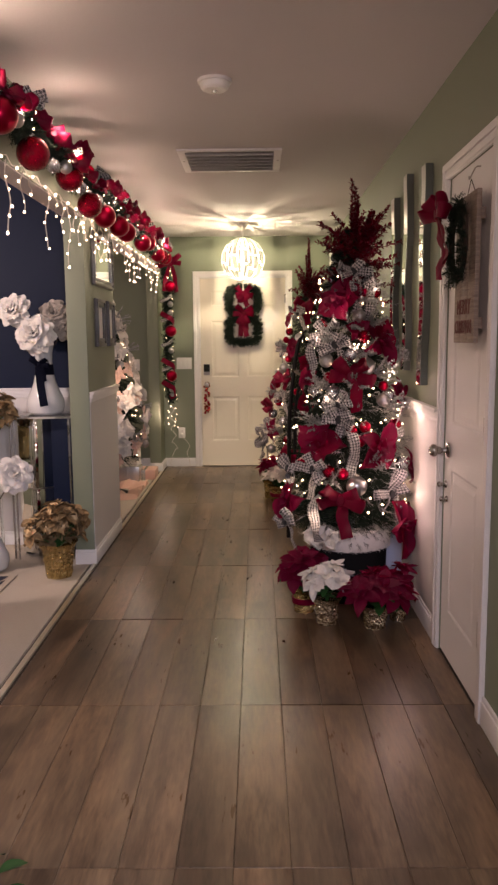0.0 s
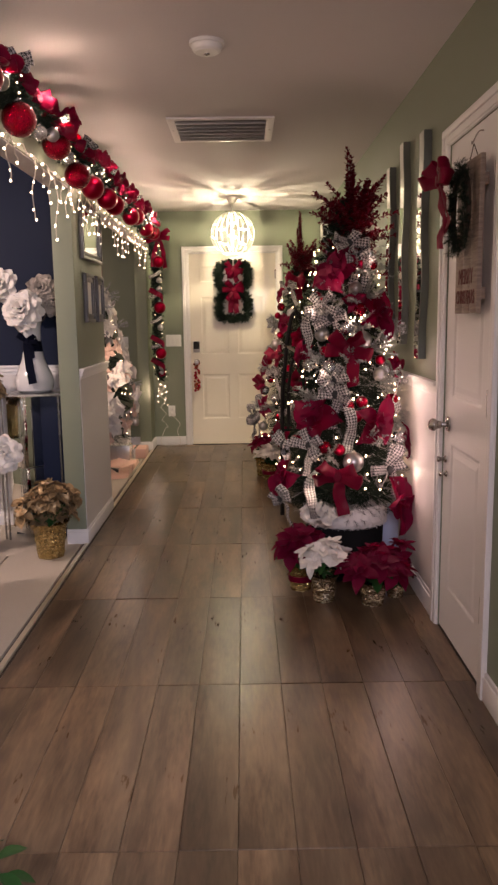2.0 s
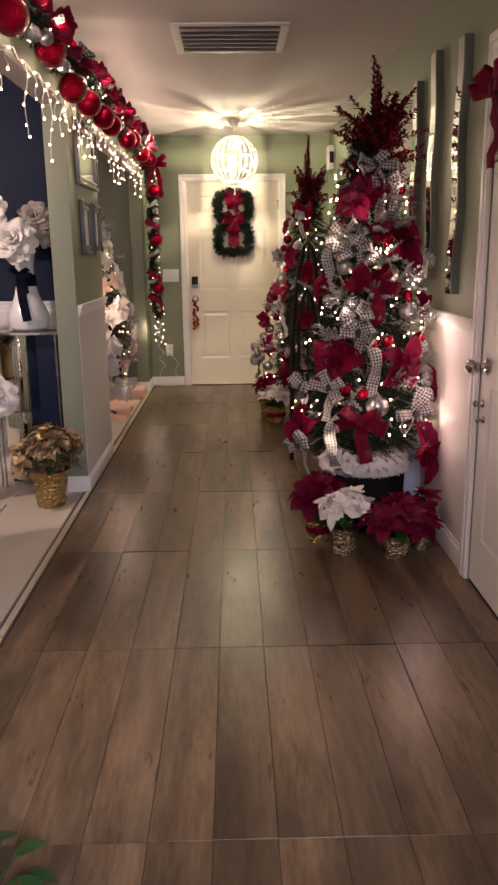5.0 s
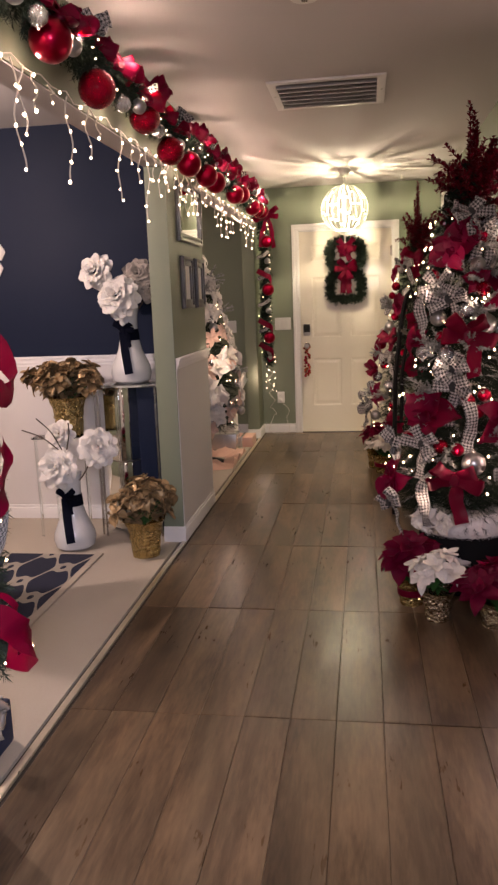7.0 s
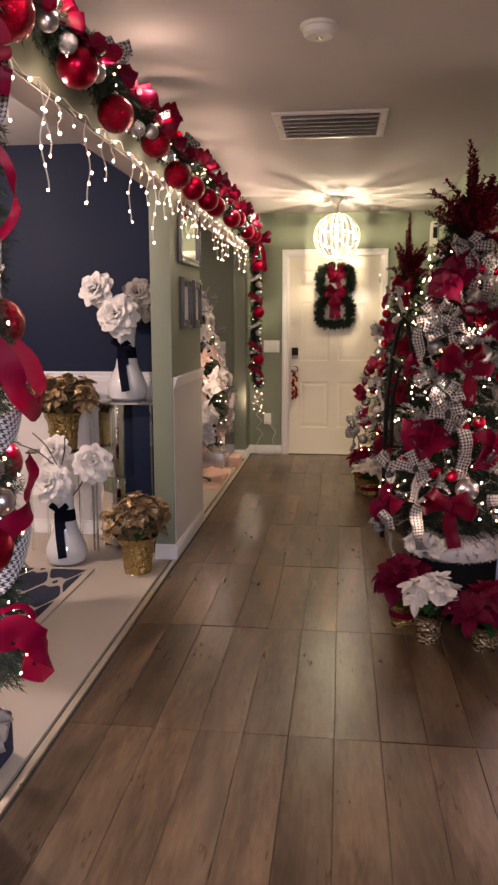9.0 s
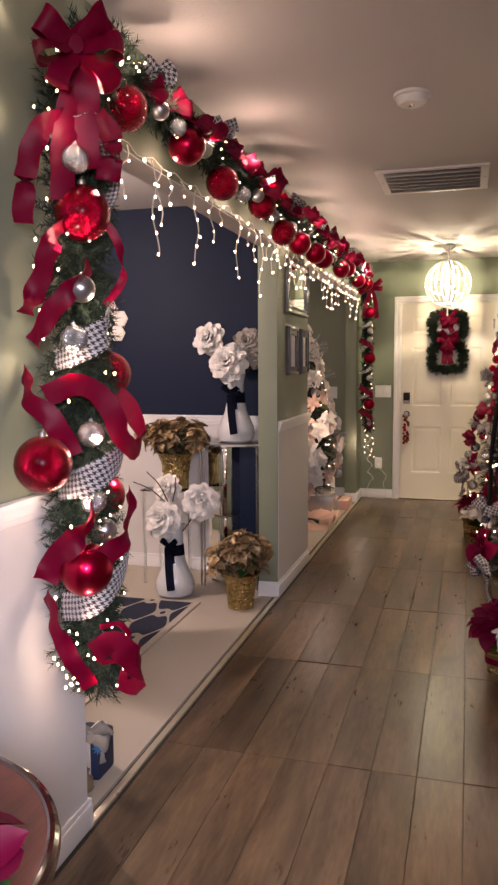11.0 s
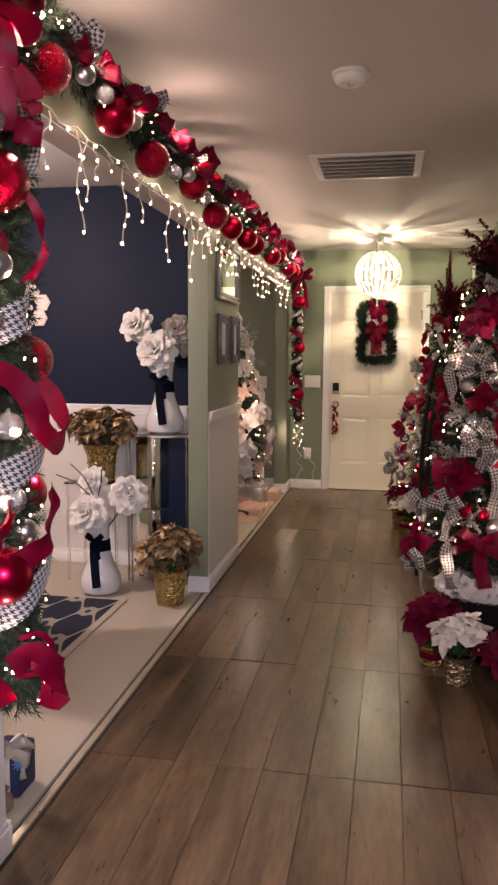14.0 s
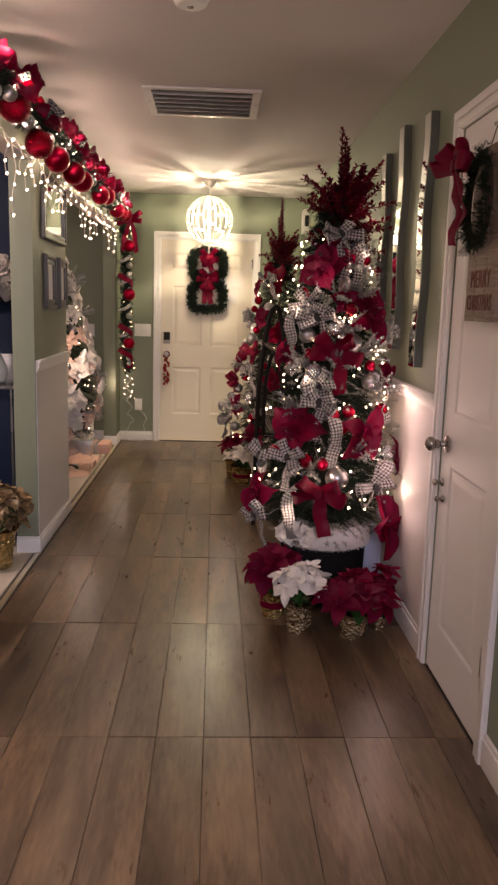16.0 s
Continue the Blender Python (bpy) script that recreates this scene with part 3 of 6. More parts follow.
BALLS = {k: sphere_mesh("ball", 1.0, m) for k, m in (("red", REDBALL), ("redg", REDGLIT), ("silver", SILVERBALL), ("silverg", SILVERGLIT))}
BALLS["bead"] = sphere_mesh("bead", 1.0, BEADRED, 12, 8)
CAPMESH = mesh_of("cap", lathe([(0, 0.0), (0.16, 0.0), (0.16, 0.16), (0.10, 0.18), (0.03, 0.2), (0.03, 0.3), (0, 0.3)], 12), NICKEL)
BULBMESH = sphere_mesh("bulb", 1.0, BULB, 6, 4)
ICEMESH = sphere_mesh("bulb", 1.0, ICEBULB, 6, 4)


def ornament(parent, kind, at, r, cap=True, name="ball_ornament", label=""):
    ob = part_at(name, BALLS[kind], Matrix.Translation(at) @ Matrix.Diagonal((r, r, r, 1)), parent, label)
    if cap:
        part_at("cap", CAPMESH, Matrix.Translation((at[0], at[1], at[2] + r * 0.97)) @ Matrix.Diagonal((r, r, r, 1)), ob)
    return ob

# ---- the setting ----
XL, XR, YF, H = -0.875, 0.962, 7.0, 2.475
Y1, Y2, Y3, Y4 = 0.885, 3.31, 4.20, 6.66      # openings of the wall on the left: Y1-Y2 and Y3-Y4
HEAD = 2.12
XB = XL - 0.118

floor = tagged(new("floor", mesh_of("floor", boxes([(-0.9, 1.1, -4.2, 7.1, -0.06, -0.004)]), GROUT)), "brown wood-look plank floor with dark joints", "floor", kind="structure")
solid("carpet_dining", boxes([(-4.2, -0.905, -0.15, 3.82, -0.06, 0.004)]), CARPET, "plush beige carpet of the dining room", "carpet")
solid("carpet_parlour", boxes([(-4.2, -0.905, 3.82, 7.1, -0.06, 0.004)]), CARPET, "plush beige carpet of the front room", "carpet")
solid("floor_behind", boxes([(-4.2, -0.905, -4.2, -0.15, -0.06, 0.0)]), PLANK, "brown wood-look floor of the family room", "floor")
solid("ceiling", boxes([(-4.2, 1.2, -4.2, 7.2, H, H + 0.12)]), CEIL, "matt off-white painted ceiling", "ceiling")

# metal strip between planks and carpet, and a shallow shadow gap
bm = bmesh.new()
for a, b in ((Y1, Y2 + 0.0), (Y3, Y4)):
    box(bm, -0.888, -0.862, a, b, -0.004, 0.008, 0.003)
solid("floor_strip", bm, STRIP, "worn metal strip between plank floor and carpet", "floor strip")

solid("wall_left", boxes([
    (XB, XL, -0.1, Y1, 0, H), (XB, XL, Y1, Y2, HEAD, H), (XB, XL, Y2, Y3, 0, H), (XB, XL, Y3, Y4, HEAD, H), (XB, XL, Y4, YF, 0, H)], 0.004), GREEN,
    "sage green wall with two wide openings", "wall")
for a, b in ((Y1, Y2), (Y3, Y4)):
    solid("header_lining", boxes([(XB + 0.003, XL - 0.003, a + 0.004, b - 0.004, HEAD - 0.007, HEAD - 0.003)]), CEIL, "off-white lining under the header", "trim")
DL, DR, DT = -0.468, 0.462, 2.045            # front door opening
solid("wall_front", boxes([(-4.2, DL, YF, YF + 0.14, 0, H), (DR, 1.2, YF, YF + 0.14, 0, H), (DL, DR, YF, YF + 0.14, DT, H)]), GREEN, "sage green wall round the front door", "wall")
solid("threshold", boxes([(DL + 0.002, DR - 0.002, YF - 0.030, YF - 0.002, -0.003, 0.010)], 0.003), PEWTER, "dark bronze threshold under the front door", "threshold")
KN, KF, KT = 1.365, 1.985, 2.04              # closet door opening in the wall on the right
solid("wall_right", boxes([(XR, XR + 0.12, -4.2, KN, 0, H), (XR, XR + 0.12, KF, YF, 0, H), (XR, XR + 0.12, KN, KF, KT, H)]), GREEN, "sage green wall of the hall", "wall")
# near-black sheet for the closet's shade behind the closed door
solid("closet_back", boxes([(XR + 0.125, XR + 0.2, KN - 0.1, KF + 0.1, 0, H)]), DARKGAP, "near-black sheet for the shade behind the closet door", "wall")
solid("wall_navy", boxes([(-4.2, XB, 3.79, 3.89, 0, H)]), NAVY, "navy blue dining room wall above a white dado", "wall")
solid("wall_dining_west", boxes([(-4.2, -4.1, -4.2, 7.0, 0, H)]), GREEN, "plain green outer wall", "wall")
# unseen upright added beside the dining lamp so its shadow bands the carpet
solid("dining_shadow_blocker", boxes([(-1.97, -1.92, 1.95, 2.28, 0, H)]), WAINS, "unseen upright added to cast a shadow band on the carpet", "wall")
solid("wall_dining_south", boxes([(-4.1, XB, -0.2, -0.1, 0, H)]), WAINS, "plain white dining room wall", "wall")
solid("wall_back", boxes([(-4.2, 1.2, -4.3, -4.2, 0, H)]), GREEN, "plain green wall of the family room", "wall")

# dados, chair rails and baseboards
bm = boxes([(-4.1, XB, 3.778, 3.789, 0.02, 1.03)])
solid("wainscot_dining", bm, WAINS, "white painted dado below the navy wall", "wainscot")


def rail(rows, name, label):
    """Moulded chair rail: rows of (x0, x1, y0, y1, axis that sticks out, sign)."""
    bm = bmesh.new()
    for x0, x1, y0, y1, ax, sg in rows:
        for z0, z1, d in ((1.015, 1.035, 0.012), (1.035, 1.062, 0.020), (1.062, 1.078, 0.028)):
            if ax == "x":
                a, b = (x0, x0 + sg * d) if sg > 0 else (x0 + sg * d, x0)
                box(bm, a, b, y0, y1, z0, z1, 0.003)
            else:
                a, b = (y0, y0 + sg * d) if sg > 0 else (y0 + sg * d, y0)
                box(bm, x0, x1, a, b, z0, z1, 0.003)
    return solid(name, bm, WHITE, label, "chair rail")


def base(rows, name, label, h=0.095):
    bm = bmesh.new()
    for x0, y0, x1, y1, nx, ny in rows:
        for z0, z1, d in ((0.002, h - 0.018, 0.015), (h - 0.018, h, 0.010)):
            box(bm, min(x0, x1, x0 + nx * d), max(x0, x1, x0 + nx * d), min(y0, y1, y0 + ny * d), max(y0, y1, y0 + ny * d), z0, z1, 0.003)
    return solid(name, bm, WHITE, label, "baseboard")


rail([(-4.1, XB, 3.788, 3.788, "y", -1)], "chair_rail_dining", "white moulded chair rail on the navy wall")
rail([(XL, XL, Y2 + 0.012, Y3, "x", 1), (XL, XL, -0.1, Y1, "x", 1)], "chair_rail_left", "white moulded chair rail beside the openings")
rail([(XR, XR, KF + 0.075, YF, "x", -1)], "chair_rail_right", "white moulded chair rail behind the trees")
base([(XL, -0.1, XL, Y1, 1, 0), (XL, Y2, XL, Y3, 1, 0), (XL, Y4, XL, YF, 1, 0)], "baseboard_left", "white baseboard below the openings")
base([(XB, Y2, XL + 0.015, Y2, 0, -1), (XB, Y4, XL + 0.015, Y4, 0, -1), (-4.1, YF, -0.96, YF, 0, -1)], "baseboard_ends", "white baseboard at the wall ends")
base([(XB, Y1, XL + 0.015, Y1, 0, 1)], "baseboard_return", "white baseboard at the wall end")
base([(XR, -4.2, XR, KN - 0.07, -1, 0), (XR, KF + 0.07, XR, YF, -1, 0)], "baseboard_right", "white baseboard along the hall wall", 0.11)
base([(XL, YF, DL - 0.07, YF, 0, -1), (DR + 0.07, YF, XR, YF, 0, -1)], "baseboard_front", "white baseboard beside the front door")
base([(-4.1, 3.778, XB, 3.778, 0, -1)], "baseboard_dining", "white baseboard of the dining room")
# dado boards: on the pier between the openings, the near wall and the right wall
solid("wainscot_left", boxes([(XL, XL + 0.005, Y2 + 0.012, Y3 - 0.002, 0.09, 1.02), (XL, XL + 0.005, -0.098, Y1 - 0.002, 0.09, 1.02)]), WAINS, "off-white painted dado panel", "wainscot")
solid("wainscot_right", boxes([(XR - 0.005, XR, KF + 0.072, YF - 0.01, 0.1, 1.02)]), WAINS, "white painted dado behind the trees", "wainscot")


# ---- doors ----
def panel_door(name, width, height, depth, panels, material, parent_at, turn, label):
    """A moulded slab lying in xz from x=0, with y=0 its front face; panels: (x0, x1, z0, z1)."""
    root = thing(name, (0, 0, 0), label, "door", kind="structure")
    root.matrix_basis = parent_at @ turn
    bm = bmesh.new()
    xs = sorted({0.0, width, *[p[0] for p in panels], *[p[1] for p in panels]})
    zs = sorted({0.0, height, *[p[2] for p in panels], *[p[3] for p in panels]})
    for x0, x1 in zip(xs, xs[1:]):
        for z0, z1 in zip(zs, zs[1:]):
            if not any(p[0] <= x0 and x1 <= p[1] and p[2] <= z0 and z1 <= p[3] for p in panels):
                box(bm, x0, x1, 0, depth, z0, z1)
    bmesh.ops.remove_doubles(bm, verts=bm.verts, dist=1e-5)
    ob = new("slab", mesh_of("slab", bm, material, False))
    ob.parent = root
    for x0, x1, z0, z1 in panels:
        pb = bmesh.new()
        # sloped moulding down to a sunk field, and the raised middle
        def ring(i, y):
            return [pb.verts.new(p) for p in ((x0 + i, y, z0 + i), (x1 - i, y, z0 + i), (x1 - i, y, z1 - i), (x0 + i, y, z1 - i))]
        rs = [ring(0, 0.0), ring(0.006, 0.001), ring(0.014, 0.0045), ring(0.028, 0.0045), ring(0.050, 0.002)]
        for a, b in zip(rs, rs[1:]):
            for k in range(4):
                pb.faces.new((a[k], a[(k + 1) % 4], b[(k + 1) % 4], b[k]))
        pb.faces.new(rs[-1])
        p = new("panel", mesh_of("panel", pb, material, False))
        p.parent = root
    return root


FW = DR - DL - 0.012
cx = [(0.115, 0.415), (FW - 0.415, FW - 0.115)]
fp = [(a, b, z0, z1) for a, b in cx for z0, z1 in ((0.27, 0.76), (0.97, 1.58), (1.73, 1.90))]
front = panel_door("door_front", FW, DT - 0.014, 0.04, fp, DOORP, pose(DL + 0.006, YF + 0.018, 0.012), pose(0, 0, 0), "closed cream six-panel front door with a wreath")
CW = KF - KN - 0.010
kp = [(0.11, CW - 0.11, 0.20, 0.83), (0.11, CW - 0.11, 1.02, 1.90)]
closet = panel_door("door_closet", CW, KT - 0.012, 0.035, kp, WHITE, pose(XR + 0.004, KF - 0.005, 0.010), pose(0, 0, 0, 0, 0, -90), "closed white two-panel closet door")


def casing(name, a, b, top, plane, axis, label, w=0.068):
    """Moulded door casing round an opening from a to b, standing proud of the wall."""
    root = thing(name, (a, plane, 0.0) if axis == "y" else (plane, a, 0.0), label, "door casing", kind="structure")
    bands = ((0.0, w, 0.012), (0.006, w * 0.45, 0.017), (w * 0.55, w - 0.002, 0.021))
    for piece in range(3):
        bm = bmesh.new()
        for i0, i1, d in bands:
            u0, u1, z0, z1 = ((a - i1, a - i0, 0.0, top + i0), (b + i0, b + i1, 0.0, top + i0), (a - i1, b + i1, top + i0, top + i1))[piece]
            d += 0.0005 * (piece == 2)
            box(bm, *((u0, u1, plane - d, plane) if axis == "y" else (plane - d, plane, u0, u1)), z0, z1, bevel=0.003)
        part("casing_head" if piece == 2 else "casing_leg", bm, WHITE, root)
    return root


casing("casing_front", DL, DR, DT, YF, "y", "white moulded casing of the front door")
casing("casing_closet", KN, KF, KT, XR, "x", "white moulded casing of the closet door")
solid("jamb_front", boxes([(DL, DL + 0.005, YF + 0.001, YF + 0.13, 0, DT), (DR - 0.005, DR, YF + 0.001, YF + 0.13, 0, DT), (DL, DR, YF + 0.001, YF + 0.13, DT - 0.006, DT - 0.001), (DL, DR, YF + 0.06, YF + 0.13, 0, DT)]), WHITE, "white door jamb", "door jamb")
solid("door_sill", boxes([(DL + 0.006, DR - 0.006, YF - 0.001, YF + 0.05, -0.003, 0.011)], 0.003), STRIP, "metal threshold under the front door", "threshold")


def hinge(parent, m):
    bm = bmesh.new()
    box(bm, -0.016, 0.016, -0.003, 0.003, -0.045, 0.045, 0.001, m)
    lathe([(0, -0.05), (0.005, -0.05), (0.006, -0.046), (0.006, 0.046), (0.005, 0.05), (0, 0.05)], 10, m @ Matrix.Translation((0, -0.006, 0)), bm)
    part("hinge", bm, NICKEL, parent, "brushed metal hinge")


for z in (0.31, 1.06, 1.82):
    hinge(closet, pose(XR - 0.002, KN + 0.006, z, 0, 0, -90))
for z in (0.3, 1.05, 1.82):
    hinge(front, pose(DR - 0.002, YF + 0.012, z))


def knob(parent, y, z, r, label, stem=0.045, x=XR):
    m = pose(x, y, z, 0, -90, 0)
    k = r / 0.027
    prof = [(0, 0), (0.033 * k, 0), (0.033 * k, 0.004), (0.028 * k, 0.008), (0.012 * k, 0.012), (0.010 * k, stem * 0.6), (0.016 * k, stem * 0.75)]
    prof += [(r * math.sin(a), stem + r * 0.7 - r * 0.78 * math.cos(a)) for a in (0.7, 1.0, 1.3, 1.6, 1.9, 2.2, 2.5, 2.8)] + [(0, stem + r * 1.48)]
    part("knob", lathe(prof, 24, m), NICKEL, parent, label)


knob(closet, 1.905, 0.915, 0.027, "dark nickel door knob")
knob(closet, 1.925, 0.765, 0.013, "small turn latch", 0.022)
knob(closet, 1.905, 0.705, 0.011, "small turn latch", 0.018)

# front door lock, lever and beaded charm
bm = boxes([(-0.435, -0.365, YF - 0.012, YF + 0.018, 1.005, 1.125)], 0.008)
part("keypad_lock", bm, NICKEL, front, "keypad lock with a black face")
part("keypad_face", boxes([(-0.432, -0.368, YF - 0.0165, YF - 0.011, 1.042, 1.122)], 0.003), DARKGAP, front)
m = pose(-0.40, YF + 0.018, 0.90, 90, 0, 0)
bm = lathe([(0, 0), (0.032, 0), (0.032, 0.006), (0.014, 0.012), (0.012, 0.05), (0.022, 0.055), (0.027, 0.07), (0.022, 0.085), (0, 0.09)], 20, m)
part("door_knob", bm, NICKEL, front, "nickel door knob")
charm = thing("door_charm", (-0.40, YF - 0.03, 0.70), "hanging string of copper and red beads", "charm")
rng = random.Random(5)
for i in range(34):
    ornament(charm, "bead" if i % 3 else "red", (-0.40 + rng.uniform(-0.024, 0.024), YF - 0.04 + rng.uniform(-0.012, 0.012), 0.90 - 0.0092 * i), rng.uniform(0.011, 0.017), False, "bead")
part("cord", tube([(-0.40, YF - 0.03, 0.93), (-0.40, YF - 0.035, 0.75), (-0.40, YF - 0.035, 0.59)], 0.002, 5), WIRE, charm)

# ---- garland over the two openings ----
def smooth_path(points, n=24):
    """A flowing curve through points."""
    p = [Vector(q) for q in points]
    p = [2 * p[0] - p[1]] + p + [2 * p[-1] - p[-2]]
    out = []
    for i in range(1, len(p) - 2):
        steps = max(2, n // (len(p) - 3))
        for k in range(steps):
            t = k / steps
            a, b, c, d = p[i - 1], p[i], p[i + 1], p[i + 2]
            out.append(0.5 * ((2 * b) + (c - a) * t + (2 * a - 5 * b + 4 * c - d) * t * t + (3 * b - a - 3 * c + d) * t ** 3))
    out.append(p[-2])
    return out


garland = thing("garland", (XL + 0.09, 0.74, 0.42), "lit fir garland with red baubles and houndstooth ribbon", "garland")
rng = random.Random(11)
GX = XL + 0.09
core = smooth_path([(GX + 0.02, 0.80, 0.53), (GX, 0.76, 0.64), (GX, 0.73, 0.95), (GX, 0.73, 1.4), (GX, 0.74, 1.9), (GX - 0.01, 0.80, 2.20), (GX - 0.02, 1.0, 2.27)], 40)
core += smooth_path([(GX - 0.02, 1.1, 2.275), (GX - 0.02, 1.9, 2.265), (GX - 0.02, 2.7, 2.255), (GX - 0.02, 3.6, 2.24), (GX - 0.02, 4.6, 2.235), (GX - 0.02, 5.6, 2.23), (GX - 0.02, 6.45, 2.22)], 90)
core += smooth_path([(GX - 0.01, 6.6, 2.16), (GX - 0.01, 6.63, 2.0), (GX, 6.63, 1.5), (GX - 0.01, 6.63, 1.1), (GX + 0.02, 6.63, 0.74)], 36)
part("stem", tube(core, 0.008, 6), GWIRE, garland)
fir = Needles(21)
for a, b in zip(core, core[1:]):
    seg = b - a
    L = seg.length
    near = a.y < 0.98
    far = a.y > 6.5
    n = max(2, int(L * (1700 if near else 620 if a.y < 3.5 else 420 if not far else 800)))
    d = seg.normalized()
    o = d.orthogonal().normalized()
    s = d.cross(o)
    for k in range(n):
        g = rng.random() * 6.283
        out = o * math.cos(g) + s * math.sin(g)
        if out.x < -0.55:
            continue
        p = a + seg * rng.random()
        reach = rng.uniform(0.06, 0.130) if near else rng.uniform(0.05, 0.095)
        taper = 0.75 if a.z < 0.62 and near else 1.0
        fir.twig(p, out + d * rng.uniform(-0.9, 0.5), reach * taper, 40 if near else 30, 0.026, 0.0015 if near else 0.0019)
fir.done("foliage", NEEDLE, garland)


def bulbs(parent, places, mesh, r, rng, name="bulb"):
    for p in places:
        k = r * rng.uniform(0.8, 1.25)
        part_at(name, mesh, Matrix.Translation(p) @ Matrix.Diagonal((k, k, k * 1.2, 1)), parent)


# large red and small silver baubles: y, height, kind, offset from the wall face
row = [(1.013, 2.16, "redg"), (1.523, 2.19, "red"), (1.932, 2.150, "redg"), (2.548, 2.185, "redg"), (2.992, 2.125, "redg"), (3.402, 2.13, "red"), (3.881, 2.14, "red"), (4.17, 2.14, "red"), (4.93, 2.16, "red"), (5.25, 2.20, "red"), (5.85, 2.17, "red"), (6.15, 2.18, "redg"), (6.45, 2.20, "red")]
for y, z, k in row:
    ornament(garland, k, (XL + 0.115, y, z), 0.068)
for y, z, k, x, r in ((0.677, 1.767, "redg", -0.69, 0.070), (0.49, 1.158, "redg", -0.71, 0.068), (0.65, 0.865, "red", -0.69, 0.070), (0.90, 1.365, "redg", -0.74, 0.064), (0.87, 1.02, "red", -0.75, 0.062), (0.83, 1.93, "red", -0.76, 0.068)):
    ornament(garland, k, (x - 0.025, y - 0.017, z + 0.026), r)
for y, z, x, k in ((0.64, 1.91, -0.69, "silverg"), (0.59, 1.475, -0.68, "silverg"), (0.665, 1.236, -0.68, "silverg"), (0.67, 1.062, -0.68, "silverg"), (0.745, 0.968, -0.69, "silver"), (0.635, 1.598, -0.68, "silver"), (0.72, 0.66, -0.69, "silver")):
    ornament(garland, k, (x - 0.022, y - 0.015, z + 0.005), 0.034, True, "small_bauble")
for i, y in enumerate((1.22, 1.40, 1.70, 2.18, 2.40, 2.74, 3.12, 3.6, 4.05, 4.5, 5.1, 5.6, 6.0, 6.3)):
    ornament(garland, "silverg" if i % 2 else "silver", (XL + 0.13, y + rng.uniform(-0.03, 0.03), 2.19 + rng.uniform(-0.04, 0.07)), 0.031, True, "small_bauble")
for z, k, y, r in ((1.93, "red", 6.57, 0.058), (1.75, "silver", 6.58, 0.03), (1.66, "silver", 6.56, 0.03), (1.48, "red", 6.57, 0.06), (1.28, "silver", 6.57, 0.03), (1.02, "red", 6.56, 0.058), (0.88, "silver", 6.57, 0.03), (0.82, "silver", 6.58, 0.028)):
    ornament(garland, k, (GX + 0.05, y, z), r)

# ribbons on the upright part, seen along F, with R to the side
R, F = Vector((0.83, 0.56, 0)), Vector((0.56, -0.83, 0))
GC = Vector((GX, 0.735, 0))


def gp(r, z, f):
    return GC + R * (0.016 + 0.75 * r) + F * (0.01 + f) + Vector((0, 0, z))


pts = smooth_path([gp(-0.03, 2.02, 0.09), gp(0.04, 2.02, 0.10), gp(0.095, 1.97, 0.07), gp(0.11, 1.89, 0.03), gp(0.08, 1.82, 0.05), gp(0.01, 1.79, 0.10)], 26)
part("houndstooth_ribbon", strip(pts, F * 0.7 + R * 0.55, 0.06, None, 0.05), HOUND, garland, "black and white houndstooth ribbon")
for z, tilt, e in ((1.48, 0.75, 0.62), (1.14, 0.6, 0.95), (0.83, 0.8, 1.0)):
    pts = smooth_path([gp(-0.10, z - 0.06 * tilt, 0.06), gp(-0.03, z - 0.03 * tilt, 0.135), gp(0.05, z + 0.02 * tilt, 0.14), gp(0.12 * e, z + 0.07 * tilt, 0.08), gp(0.135 * e, z + 0.12 * tilt, 0.0)], 20)
    part("houndstooth_ribbon", strip(pts, (0.15, 0.1, 1), 0.075, None, 0.05), HOUND, garland, "black and white houndstooth ribbon")
